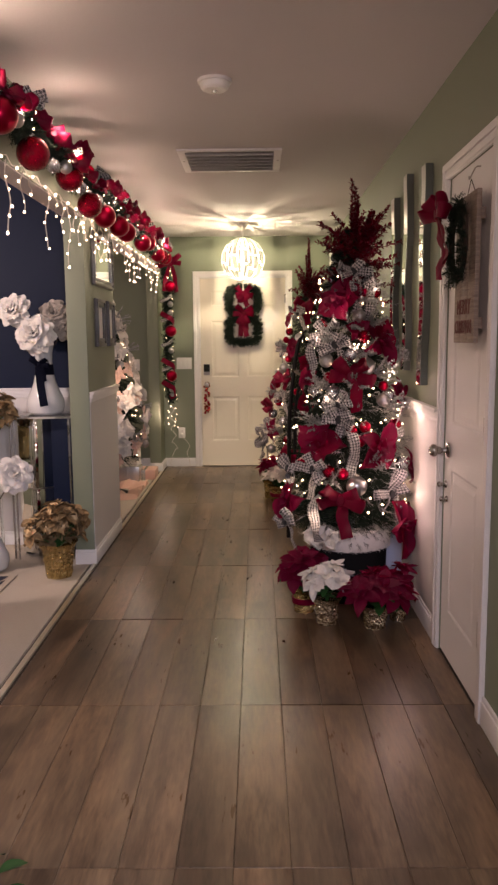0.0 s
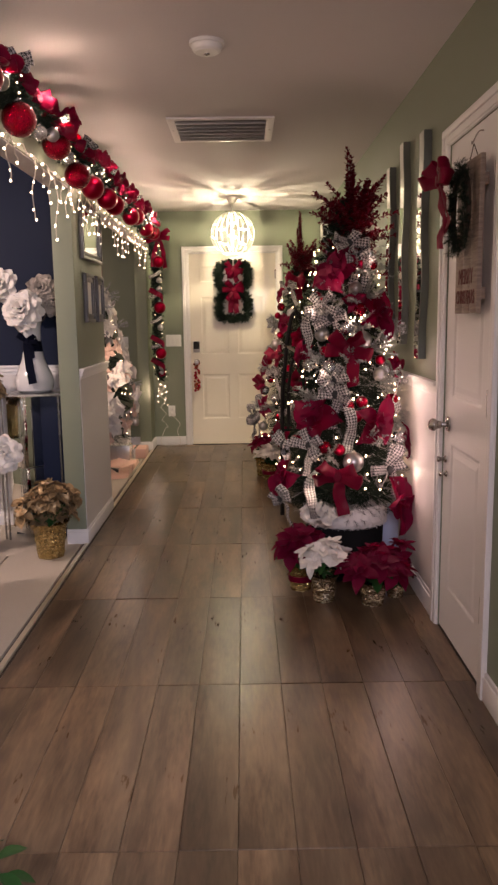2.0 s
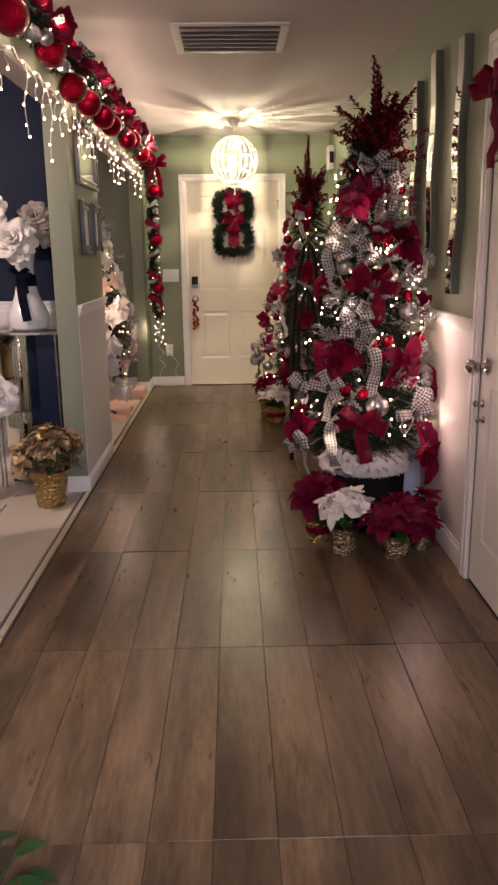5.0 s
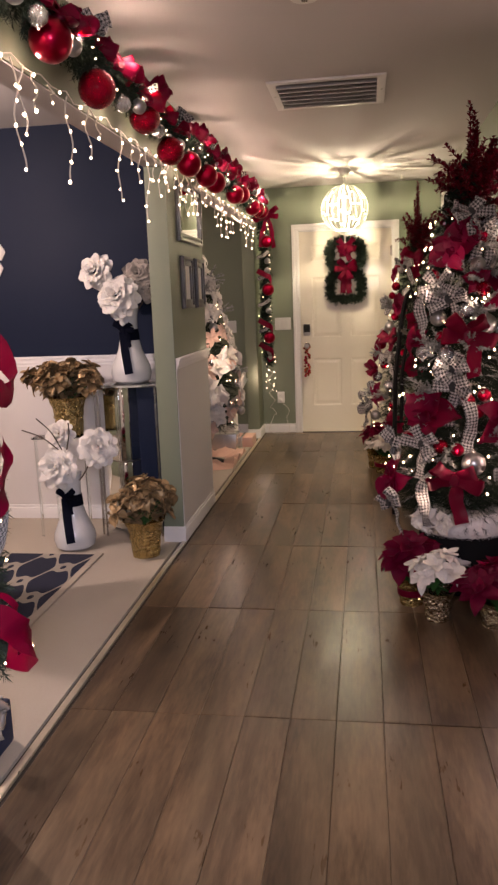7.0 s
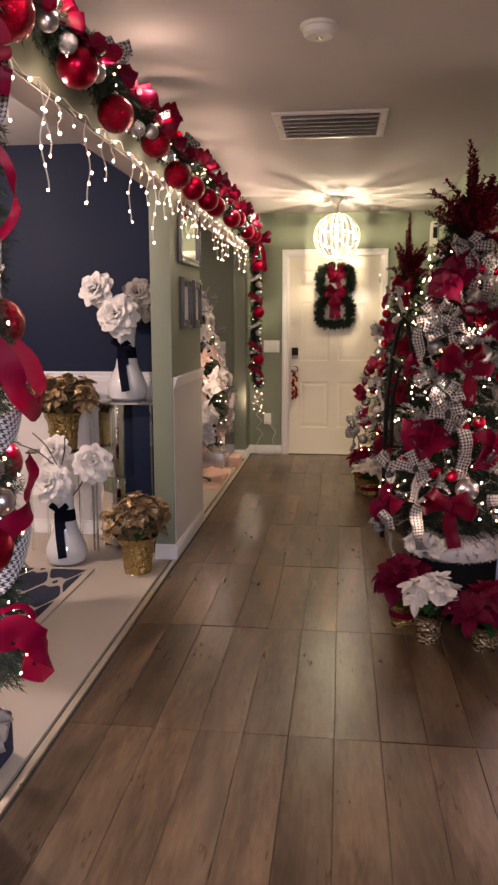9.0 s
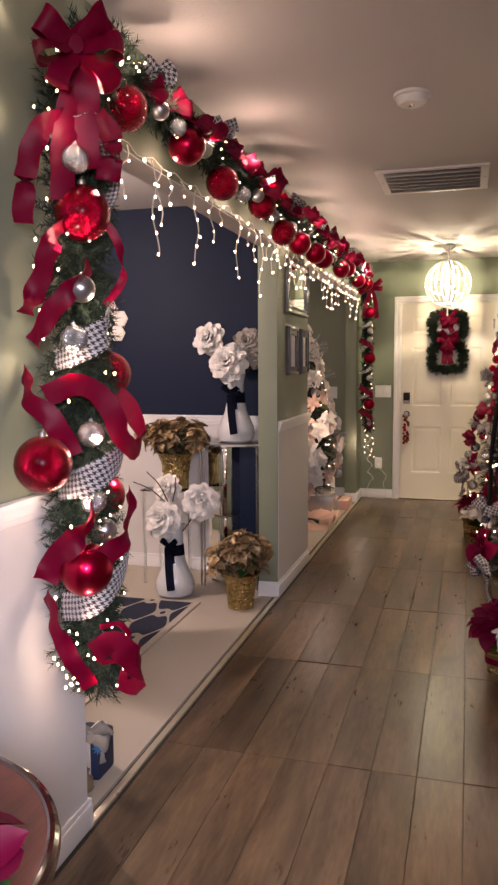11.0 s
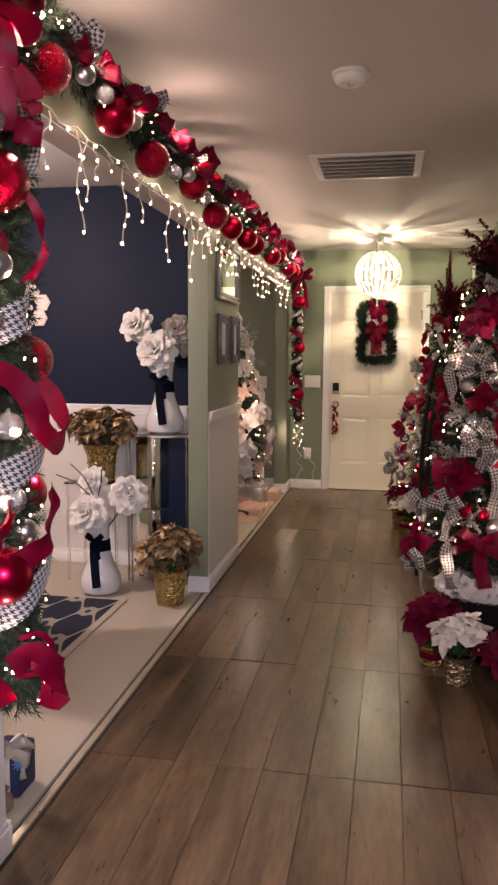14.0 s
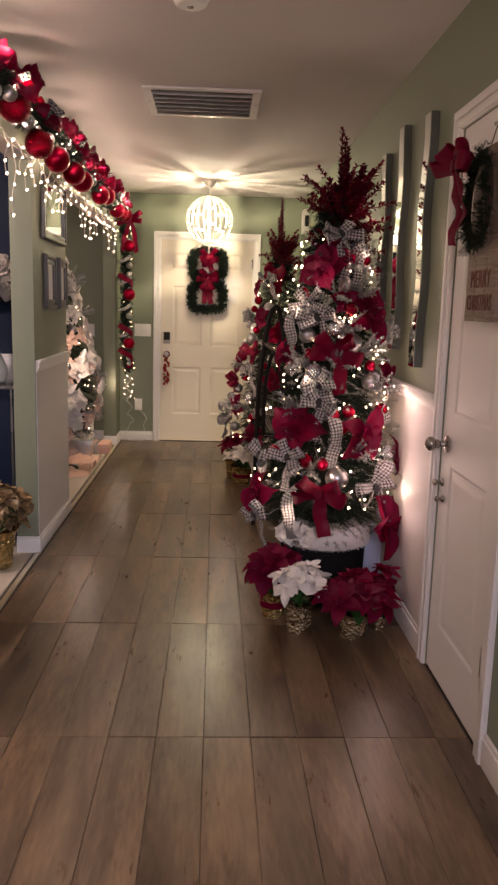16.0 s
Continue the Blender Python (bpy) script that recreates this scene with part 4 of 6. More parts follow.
for ctrl, w in (
        ([(-0.02, 2.02, 0.10), (-0.12, 1.98, 0.14), (-0.18, 1.88, 0.12), (-0.19, 1.76, 0.10)], 0.055),
        ([(-0.04, 1.80, 0.10), (-0.10, 1.72, 0.15), (-0.15, 1.62, 0.12), (-0.19, 1.54, 0.10)], 0.055),
        ([(0.02, 1.66, 0.12), (-0.05, 1.60, 0.16), (-0.13, 1.53, 0.13), (-0.17, 1.47, 0.10)], 0.05),
        ([(-0.20, 1.40, 0.05), (-0.19, 1.33, 0.13), (-0.12, 1.28, 0.15), (-0.06, 1.19, 0.14)], 0.055),
        ([(-0.14, 1.34, 0.13), (-0.03, 1.37, 0.17), (0.06, 1.31, 0.17), (0.11, 1.22, 0.15), (0.17, 1.20, 0.10), (0.17, 1.28, 0.06), (0.10, 1.34, 0.05)], 0.055),
        ([(0.02, 1.05, 0.12), (-0.05, 0.99, 0.16), (-0.12, 0.93, 0.13), (-0.16, 0.87, 0.11)], 0.065),
        ([(0.15, 1.08, 0.04), (0.12, 0.98, 0.12), (0.04, 0.93, 0.15), (-0.02, 0.92, 0.14)], 0.06),
        ([(-0.15, 0.82, 0.06), (-0.13, 0.75, 0.13), (-0.08, 0.66, 0.13), (-0.02, 0.58, 0.12)], 0.045),
        ([(-0.01, 0.67, 0.12), (0.06, 0.69, 0.13), (0.12, 0.65, 0.12), (0.16, 0.59, 0.09), (0.14, 0.545, 0.05), (0.09, 0.55, 0.04)], 0.07),
        ([(0.02, 0.73, 0.10), (0.09, 0.73, 0.10), (0.13, 0.68, 0.08), (0.10, 0.62, 0.06), (0.03, 0.62, 0.07)], 0.016),
        ([(0.02, 1.80, 0.10), (0.10, 1.74, 0.11), (0.13, 1.64, 0.09), (0.07, 1.57, 0.08)], 0.022),
        ([(0.05, 2.02, 0.12), (0.09, 1.96, 0.14), (0.08, 1.87, 0.12)], 0.06)):
    pts = smooth_path([gp(*c) for c in ctrl], 26)
    part("red_ribbon", strip(pts, [F * 0.35 + Vector((0.25 * math.sin(0.35 * i), 0.2, 1.0)) for i in range(len(pts))], w, None, 0.05, None, 0.28), VELVET, garland, "crimson velvet ribbon")
mb = Matrix((R.to_4d(), Vector((0, 0, 1, 0)), F.to_4d(), (0, 0, 0, 1))).transposed()
mb[3][3] = 1
for i in range(3):
    mb[3][i] = 0
big = Matrix.Translation(gp(-0.015, 2.17, 0.12)) @ mb
bow("bow", garland, big, 0.120, 0.066, VELVET, rng, 6, 2, 2.6, "large crimson velvet bow")

# ribbons and tufts along the header
for i in range(17):
    y = 1.12 + 0.32 * i + rng.uniform(-0.05, 0.05)
    z = 2.29 + rng.uniform(-0.02, 0.02)
    x = XL + 0.10
    if i % 2 == 0:
        at = (x + 0.03, y + 0.11, z + rng.uniform(0.0, 0.03))
        bow("houndstooth_bow", garland, facing((0.45, -0.75, 0.2), at, rng.uniform(-0.8, 0.8)), 0.060, 0.056, HOUND, rng, 4, 0, 0.8, "black and white houndstooth ribbon loops")
    for k in range(2):
        at = (x + 0.035 + rng.uniform(-0.02, 0.02), y + 0.15 * k + 0.05 + rng.uniform(-0.04, 0.04), z - 0.005 + rng.uniform(-0.045, 0.035))
        bow("ribbon_bow", garland, facing((0.6 + rng.uniform(-0.2, 0.3), -0.65, 0.3 + rng.uniform(-0.3, 0.3)), at, rng.uniform(-0.6, 0.6)), rng.uniform(0.050, 0.068), 0.058, VELVET, rng, 4, 0, 0.8, "crimson velvet ribbon loops")
bow("bow", garland, Matrix.Translation((GX + 0.06, 6.56, 2.16)) @ Matrix(((1, 0, 0, 0), (0, 0, -1, 0), (0, 1, 0, 0), (0, 0, 0, 1))), 0.13, 0.05, VELVET, rng, 4, 2, 2.0, "crimson velvet bow")
for z in (1.62, 1.15, 0.92):
    pts = smooth_path([(GX - 0.05, 6.57, z + 0.04), (GX + 0.03, 6.52, z), (GX + 0.075, 6.53, z - 0.03), (GX + 0.08, 6.56, z - 0.09), (GX + 0.03, 6.55, z - 0.12)], 16)
    part("red_ribbon", strip(pts, (0.1, 0.3, 1), 0.05, None, 0.08), VELVET, garland, "crimson velvet ribbon")
for z in (1.80, 1.60, 1.35, 1.10):
    pts = smooth_path([(GX - 0.05, 6.55, z - 0.02), (GX + 0.02, 6.52, z), (GX + 0.07, 6.55, z + 0.04)], 10)
    part("houndstooth_ribbon", strip(pts, (0, 0.3, 1), 0.036, None, 0.05), HOUND, garland, "black and white houndstooth ribbon")
places = []
for p in core[::1]:
    near = p.y < 0.98
    for k in range(4 if near else 1):
        g = rng.uniform(-1.2, 1.7)
        rr = 0.12 if near else 0.085
        if p.y > 0.98 and p.y < 6.5:
            places.append((p.x + rr * math.cos(g), p.y + rng.uniform(-0.04, 0.04), p.z + rr * math.sin(g) * 0.9))
        else:
            a = rng.uniform(-2.1, 0.6)
            places.append((p.x + rr * math.cos(a) * 0.9, p.y + rr * math.sin(a), p.z + rng.uniform(-0.02, 0.02)))
bulbs(garland, places, BULBMESH, 0.0035, rng)

# ---- icicle lights under the header ----
icicle = thing("icicle_lights", (XL + 0.03, Y1, HEAD), "strings of warm white icicle lights with clear wire", "string lights")
rng = random.Random(4)
IX = XL + 0.03
main = [(IX + rng.uniform(-0.006, 0.006), Y1 + 0.05 + 0.07 * i, HEAD - 0.004 + 0.012 * math.sin(2.1 * i) + rng.uniform(-0.006, 0.006)) for i in range(int((Y4 - Y1 - 0.1) / 0.07))]
part("wire", tube(main, 0.0022, 5), WIRE, icicle)
strands = [(1.03, 0.09), (1.20, 0.16), (1.40, 0.30), (1.48, 0.20), (1.57, 0.11), (1.70, 0.05), (1.86, 0.29), (2.05, 0.17), (2.17, 0.08), (2.43, 0.28), (2.58, 0.10), (2.70, 0.16), (2.85, 0.33), (2.97, 0.12), (3.10, 0.18), (3.2, 0.1)]
y = 3.26
while y < 6.55:
    strands.append((y, rng.choice((0.07, 0.10, 0.14, 0.19, 0.25))))
    y += rng.uniform(0.085, 0.15)
lit = [(p[0], p[1], p[2] - 0.006) for p in main[::3]]
for y, L in strands:
    ph, sway = rng.uniform(0, 6.28), rng.uniform(-0.25, 0.25)
    n = max(4, int(L / 0.022))
    pts = []
    for k in range(n + 1):
        t = k / n
        pts.append((IX + 0.008 * math.sin(5 * t + ph), y + sway * L * t + 0.026 * math.sin(8 * t + ph) * min(1, 3 * t), HEAD - 0.006 - L * t))
    part("strand", tube(pts, 0.0026, 5), WIRE, icicle)
    m = max(1, round(L / 0.062))
    for k in range(1, m + 1):
        p = pts[round(n * k / m)]
        lit.append((p[0] + rng.uniform(-0.006, 0.006), p[1] + rng.uniform(-0.008, 0.008), p[2] - 0.004))
bulbs(icicle, lit, ICEMESH, 0.0050, rng)
tail = [(GX + 0.02, 6.56, 0.72)]
for i in range(14):
    tail.append((GX + 0.03 + 0.03 * math.sin(1.7 * i), 6.62 + 0.025 * i, 0.70 - 0.04 * i + 0.01 * math.sin(3 * i)))
part("lead", tube(smooth_path(tail + [(-0.80, 6.9, 0.03), (-0.62, 6.93, 0.012), (-0.60, 6.96, 0.06), (-0.63, 6.975, 0.16), (-0.60, 6.975, 0.24), (-0.685, 6.978, 0.335)], 80), 0.0028, 5), WIRE, icicle)
bulbs(icicle, [(GX + 0.03 + 0.05 * math.sin(1.9 * i), 6.60 + 0.02 * i, 0.70 - 0.022 * i) for i in range(12)], ICEMESH, 0.0042, rng)


# ---- Christmas trees ----
def fir_tree(axis, prof, tiers, rng, parent, material, seed, needle=0.024, count=34, label=""):
    """Branches from a trunk out to a profile of (height, radius)."""
    zs, rs = [p[0] for p in prof], [p[1] for p in prof]
    trunk = part("trunk", tube([(axis[0], axis[1], zs[0] - 0.05), (axis[0], axis[1], (zs[0] + zs[-1]) / 2), (axis[0], axis[1], zs[-1])], 0.016, 8, None, False, lambda t: 1 - 0.7 * t), BARK, parent)
    nd = Needles(seed)
    for i in range(tiers):
        t = i / (tiers - 1)
        z = zs[0] + (zs[-1] - zs[0]) * t
        r = float(np.interp(z, zs, rs))
        n = int(6 + 34 * r / 0.35)
        for k in range(n):
            a = 2 * math.pi * (k + rng.random()) / n
            rr = r * rng.uniform(0.72, 1.0)
            tip = Vector((axis[0] + rr * math.cos(a), axis[1] + rr * math.sin(a), z + rng.uniform(-0.03, 0.03)))
            if tip.x > XR - 0.02:
                tip.x = XR - 0.02
            root = Vector((axis[0], axis[1], z + 0.10 * r / 0.3)) * 0.62 + tip * 0.38
            d = tip - root
            nd.twig(root, d, d.length, count, needle, 0.0013, 0.06)
            if k % 2:
                nd.twig(root + (Vector((axis[0], axis[1], z)) - root) * 0.5, d + Vector((0, 0, rng.uniform(-0.05, 0.1))), d.length * rng.uniform(0.6, 0.95), count, needle * 1.15, 0.0016, 0.03)
            for side in (-1, 1):
                dd = Matrix.Rotation(side * 0.6, 3, "Z") @ d
                nd.twig(root + d * 0.45, dd, d.length * 0.5, count // 2, needle, 0.0013, 0.05)
    nd.done("foliage", material, parent)
    return lambda a, z, k=1.0: Vector((min(XR - 0.03, axis[0] + k * float(np.interp(z, zs, rs)) * math.cos(radians(a))), axis[1] + k * float(np.interp(z, zs, rs)) * math.sin(radians(a)), z))


def sprig(bm, base, d, length, rng, leaf=0.022, n=14):
    """A glittered leafy spike."""
    d = Vector(d).normalized()
    o = d.orthogonal().normalized()
    s = d.cross(o)
    base = Vector(base)
    tube([base, base + d * length * 0.5, base + d * length], 0.0022, 4, bm)
    for i in range(n):
        t = 0.1 + 0.9 * i / n
        g = i * 2.4 + rng.uniform(-0.4, 0.4)
        out = (o * math.cos(g) + s * math.sin(g)) * 0.9 + d * 0.6
        m = Matrix.Translation(base + d * length * t) @ Vector(out).to_track_quat("X", "Z").to_matrix().to_4x4()
        petal(bm, m, leaf * rng.uniform(0.7, 1.2) * (1.25 - 0.6 * t), leaf * 0.55, 0.1, 0.2, 1.0, 2)


def outward(axis, p, up=0.15):
    d = Vector((p.x - axis[0], p.y - axis[1], 0))
    d = d.normalized() if d.length > 1e-5 else Vector((0, -1, 0))
    d.z = up
    return d.normalized()


def plate(axis, p, up=0.1):
    """A pose at p with z outward, y up."""
    z = outward(axis, p, up)
    x = Vector((0, 0, 1)).cross(z).normalized()
    y = z.cross(x)
    m = Matrix((x.to_4d(), y.to_4d(), z.to_4d(), (0, 0, 0, 0))).transposed()
    for i in range(3):
        m[3][i] = 0
    m[3][3] = 1
    return Matrix.Translation(p) @ m


def dress(root, axis, on, rng, flowers, bows, hounds, silver, red, sprays, lights, scale=1.0, fmat=REDPETAL, bmat=VELVET, flabel="red velvet poinsettia", rmat="red"):
    for a, z, s in flowers:
        bm = bmesh.new()
        p = on(a, z, 1.05)
        velvet_flower(bm, plate(axis, p, 0.2), 0.125 * s * scale, rng, ((5, 1.0, 0.05), (3, 0.55, 0.75)))
        lathe([(0, 0.0), (0.012, 0.004), (0.014, 0.012), (0, 0.02)], 8, plate(axis, p, 0.2), bm)
        part("flower", bm, fmat, root, flabel, True, 0)
    for a, z, s in bows:
        p = on(a, z, 1.10)
        bow("bow", root, plate(axis, p, 0.05), 0.105 * s * scale, 0.068 * scale, bmat, rng, 4, 1, 1.9, "velvet bow with tails")
    for a, z, tilt in hounds:
        c = on(a, z, 1.06)
        m = plate(axis, c, 0.0)
        k = scale
        if abs(tilt) > 0.85:
            bow("houndstooth_bow", root, m @ Matrix.Rotation(0.3 * tilt, 4, "Z"), 0.085 * k * abs(tilt), 0.055 * k, HOUND, rng, 4, 1, 2.2, "black and white houndstooth bow")
            continue
        e = rng.uniform(0.8, 1.15) * math.copysign(1, tilt)
        pts = smooth_path([m @ Vector(q) for q in ((0.02 * k * e, 0.10 * k, -0.045), (0.0, 0.075 * k, 0.02), (-0.012 * k * e, 0.02 * k, 0.03), (-0.008 * k * e, -0.04 * k, 0.012), (0.006 * k * e, -0.09 * k, 0.026), (0.012 * k * e, -0.14 * k, 0.0))], 26)
        part("houndstooth_ribbon", strip(pts, [m.to_3x3() @ Vector((1, 0.35 * e * math.sin(0.25 * i), 0.45 * math.sin(0.4 * i))) for i in range(len(pts))], 0.055 * k, None, 0.08), HOUND, root, "black and white houndstooth ribbon")
    for i, (a, z, r) in enumerate(silver):
        ornament(root, "silverg" if i % 2 else "silver", on(a, z, 1.02), r * scale)
    for i, (a, z, r) in enumerate(red):
        ornament(root, rmat if i % 3 else "redg", on(a, z, 1.03), r * scale)
    for a, z in sprays:
        bm = bmesh.new()
        p = on(a, z, 0.9)
        d = outward(axis, p, 0.3)
        for k in range(8):
            sprig(bm, p, d + Vector((rng.uniform(-.6, .6), rng.uniform(-.6, .6), rng.uniform(-.5, .6))), 0.14 * scale, rng, 0.019 * scale, 22)
        part("silver_spray", bm, SILVERNEEDLE, root, "silver glitter spray")
    bulbs(root, [on(a, z, k) for a, z, k in lights], BULBMESH, 0.0044, rng)


def topper(root, base_at, height, rng, n_side=16, spread=0.16, thick=1.0):
    bm = bmesh.new()
    b = Vector(base_at)
    for k in range(8):
        sprig(bm, b + Vector((rng.uniform(-.015, .015), rng.uniform(-.015, .015), 0)), (rng.uniform(-.05, .05), rng.uniform(-.05, .05), 1), height * (1.0 - 0.09 * k), rng, 0.036, 60)
    for k in range(n_side):
        a = 2 * math.pi * (k + rng.random()) / n_side
        e = rng.uniform(-0.05, 1.3)
        d = (math.cos(a) * spread / 0.16, math.sin(a) * spread / 0.16, e)
        q = b + Vector((0, 0, rng.uniform(-0.16, 0.16)))
        sprig(bm, q, d, rng.uniform(0.13, 0.26) * thick, rng, 0.033, 30)
    for k in range(n_side // 5):
        a = rng.uniform(-0.7, 2.4) - 1.2
        q = b + Vector((rng.uniform(-0.02, 0.05), 0, rng.uniform(0.0, 0.12)))
        sprig(bm, q, (0.55 * math.cos(a), 0.4 * math.sin(a), rng.uniform(0.7, 1.2)), rng.uniform(0.16, 0.28) * thick, rng, 0.036, 34)
    part("sprig_topper", bm, REDSPRIG, root, "burgundy glitter sprigs")


# the larger tree
rng = random.Random(8)
A1 = (0.63, 2.75)
P1 = [(0.35, 0.30), (0.42, 0.345), (0.54, 0.345), (0.80, 0.295), (1.09, 0.25), (1.5, 0.19), (1.80, 0.11), (1.92, 0.03)]
tree1 = thing("christmas_tree", (A1[0], A1[1], 0), "lit Christmas tree with burgundy flowers in a black tub", "Christmas tree", "Christmas trees")
on1 = fir_tree(A1, P1, 34, rng, tree1, NEEDLE, 31, 0.027, 40)
frost = Needles(35)
for i in range(200):
    p = on1(rng.uniform(-150, 20), rng.uniform(0.36, 1.78), rng.uniform(0.82, 0.95))
    frost.twig(p, outward(A1, p, rng.uniform(-0.5, 0.5)) + Vector((rng.uniform(-.5, .5), rng.uniform(-.5, .5), 0)), rng.uniform(0.05, 0.11), 26, 0.02, 0.0013)
frost.done("frosted_foliage", SILVERNEEDLE, tree1, "silver frosted branch tips")
lights = [(a, z, 1.04) for a, z in ((-39, 1.80), (-63, 1.68), (-62, 1.57), (-108, 1.53), (-53, 0.98), (-84, 0.76), (-135, 0.61), (-115, 0.62), (-54, 0.92), (-47, 0.88), (-137, 1.42), (-88, 1.36), (-66, 1.14), (-106, 1.25), (-127, 1.05), (-145, 0.64), (-47, 1.22), (-83, 1.11), (-103, 0.78), (-77, 0.69))]
lights += [(rng.uniform(-185, 20), rng.uniform(0.45, 1.75), rng.uniform(0.94, 1.08)) for _ in range(120)]
dress(tree1, A1, on1, rng,
      [(-112, 1.57, 0.95), (-50, 1.37, 1.15), (-124, 0.86, 1.05), (-66, 0.85, 1.1), (-152, 0.55, 0.95), (-48, 0.44, 1.2), (-25, 1.1, 0.9), (-95, 1.64, 0.7), (-82, 1.44, 0.6), (-150, 1.18, 0.7), (-20, 0.72, 0.8)],
      [(-93, 1.20, 1.15), (-101, 0.60, 1.1)],
      [(-88, 1.72, 1.0), (-61, 1.62, -0.8), (-105, 0.99, -0.9), (-92, 0.84, -0.7), (-126, 0.74, -1.1), (-120, 0.52, 0.8), (-60, 0.62, 1.4), (-35, 1.0, 0.8), (-75, 1.65, -0.9), (-140, 1.3, 0.7), (-112, 1.36, 1.0), (-107, 1.06, 1.0), (-152, 0.45, 1.1), (-158, 0.72, -1.0)],
      [(-73, 1.25, 0.045), (-94, 1.31, 0.036), (-88, 0.66, 0.052), (-45, 1.10, 0.038), (-52, 1.08, 0.036), (-139, 1.13, 0.036), (-80, 1.50, 0.034), (-113, 1.12, 0.04), (-125, 1.28, 0.036), (-30, 0.75, 0.04), (-38, 1.35, 0.034)],
      [(-92, 0.93, 0.030), (-78, 0.95, 0.030), (-84, 0.88, 0.030), (-113, 0.73, 0.032), (-100, 0.72, 0.030), (-98, 1.22, 0.034), (-42, 1.62, 0.034), (-138, 1.46, 0.03), (-50, 1.15, 0.026), (-75, 1.40, 0.034), (-145, 0.75, 0.03), (-120, 1.2, 0.024), (-35, 0.95, 0.03), (-66, 1.62, 0.03)],
      [(-70, 1.58), (-122, 1.16), (-44, 1.04), (-60, 1.45), (-118, 1.38), (-105, 1.05), (-30, 1.25), (-128, 0.95), (-90, 1.15), (-70, 0.75), (-110, 0.68), (-95, 1.45), (-58, 1.2), (-80, 1.3)], lights)
for a, z, s in ((-124, 0.40, 0.075), (-110, 0.385, 0.06)):
    bm = bmesh.new()
    velvet_flower(bm, plate(A1, on1(a, z, 1.02), 0.2), s, rng)
    part("flower", bm, WHITEPETAL, tree1, "white silk flower low on the tree")
# pale gingham bow near the top
bow("gingham_bow", tree1, plate(A1, on1(-124, 1.42, 1.12), 0.05), 0.09, 0.045, HOUND, rng, 4, 2, 1.2, "pale gingham bow")
topper(tree1, (A1[0] + 0.035, A1[1], 1.73), 0.47, rng, 84, 0.17, 1.0)
# tub with a band of white fur
part("tub", lathe([(0, 0.004), (0.18, 0.004), (0.195, 0.02), (0.205, 0.26), (0.205, 0.30), (0.19, 0.305), (0.0, 0.30)], 40, pose(A1[0] + 0.01, A1[1] - 0.02, 0)), BLACKFELT, tree1, "black felt tub")
band = part("fur_band", lathe([(0.15, 0.285), (0.205, 0.29), (0.218, 0.315), (0.220, 0.365), (0.205, 0.395), (0.13, 0.402)], 64, pose(A1[0] + 0.01, A1[1] - 0.02, 0), None, lambda a, z: 0.012 * math.sin(23 * a + 60 * z) + 0.01 * math.sin(41 * a)), FUR, tree1, "white fur trim")
hair = Needles(77)
for i in range(2600):
    a, z = rng.uniform(-math.pi, 0.3), rng.uniform(0.29, 0.39)
    rr = 0.214
    d = Vector((math.cos(a), math.sin(a), rng.uniform(-0.7, 0.5)))
    hair.twig((A1[0] + 0.01 + rr * math.cos(a), A1[1] - 0.02 + rr * math.sin(a), z), d, 0.011, 1, 0.008, 0.0009)
hair.done("fur_hairs", FUR, tree1)
box_gift = thing("gift_box", (0.86, 2.55, 0.0), "pale blue boxed gift behind the tub", "gift box")
part("body", boxes([(0.845, 0.93, 2.72, 2.88, 0.004, 0.34)], 0.006), PALEBLUE, box_gift)

# the smaller tree by the front door
rng = random.Random(18)
A2 = (0.60, 5.32)
P2 = [(0.20, 0.36), (0.56, 0.345), (1.15, 0.25), (1.6, 0.14), (1.86, 0.05)]
tree2 = thing("christmas_tree", (A2[0], A2[1], 0), "slim lit Christmas tree with burgundy bows near the front door", "Christmas tree", "Christmas trees")
on2 = fir_tree(A2, P2, 28, rng, tree2, NEEDLE, 32, 0.028, 28)
part("trunk_stand", lathe([(0, 0.002), (0.16, 0.002), (0.16, 0.02), (0.03, 0.05), (0.025, 0.22), (0, 0.22)], 24, pose(A2[0], A2[1], 0)), BLACK, tree2)
dress(tree2, A2, on2, rng,
      [(-150, 0.62, 0.9), (-130, 1.30, 0.8), (-168, 0.95, 0.9), (-100, 0.85, 0.9), (-120, 0.4, 0.9), (-175, 1.55, 0.7), (-95, 1.2, 0.8)],
      [(-172, 0.80, 0.9), (-140, 1.05, 0.9), (-110, 1.66, 0.9)],
      [(-165, 0.66, 1), (-140, 0.9, 1), (-130, 1.6, 1), (-170, 1.3, -1), (-110, 0.6, 1), (-178, 0.5, 1)],
      [(-150, 1.15, 0.04), (-170, 0.75, 0.04), (-120, 1.4, 0.036), (-135, 0.7, 0.04), (-175, 1.1, 0.036), (-105, 1.0, 0.036), (-160, 0.45, 0.04)],
      [(-160, 1.45, 0.034), (-140, 1.22, 0.03), (-172, 1.0, 0.034), (-125, 0.55, 0.034), (-115, 0.95, 0.03), (-178, 1.62, 0.03), (-150, 0.85, 0.03), (-175, 1.38, 0.028)],
      [(-165, 0.9), (-140, 0.6), (-120, 1.1), (-155, 1.3), (-175, 0.6), (-130, 0.35)],
      [(rng.uniform(-200, -60), rng.uniform(0.3, 1.7), rng.uniform(0.94, 1.08)) for _ in range(75)])
bow("gingham_bow", tree2, plate(A2, on2(-178, 0.52, 1.15), 0.05), 0.14, 0.06, HOUND, rng, 4, 2, 1.4, "grey gingham bow")
topper(tree2, (A2[0], A2[1], 1.70), 0.53, rng, 46, 0.11, 0.95)

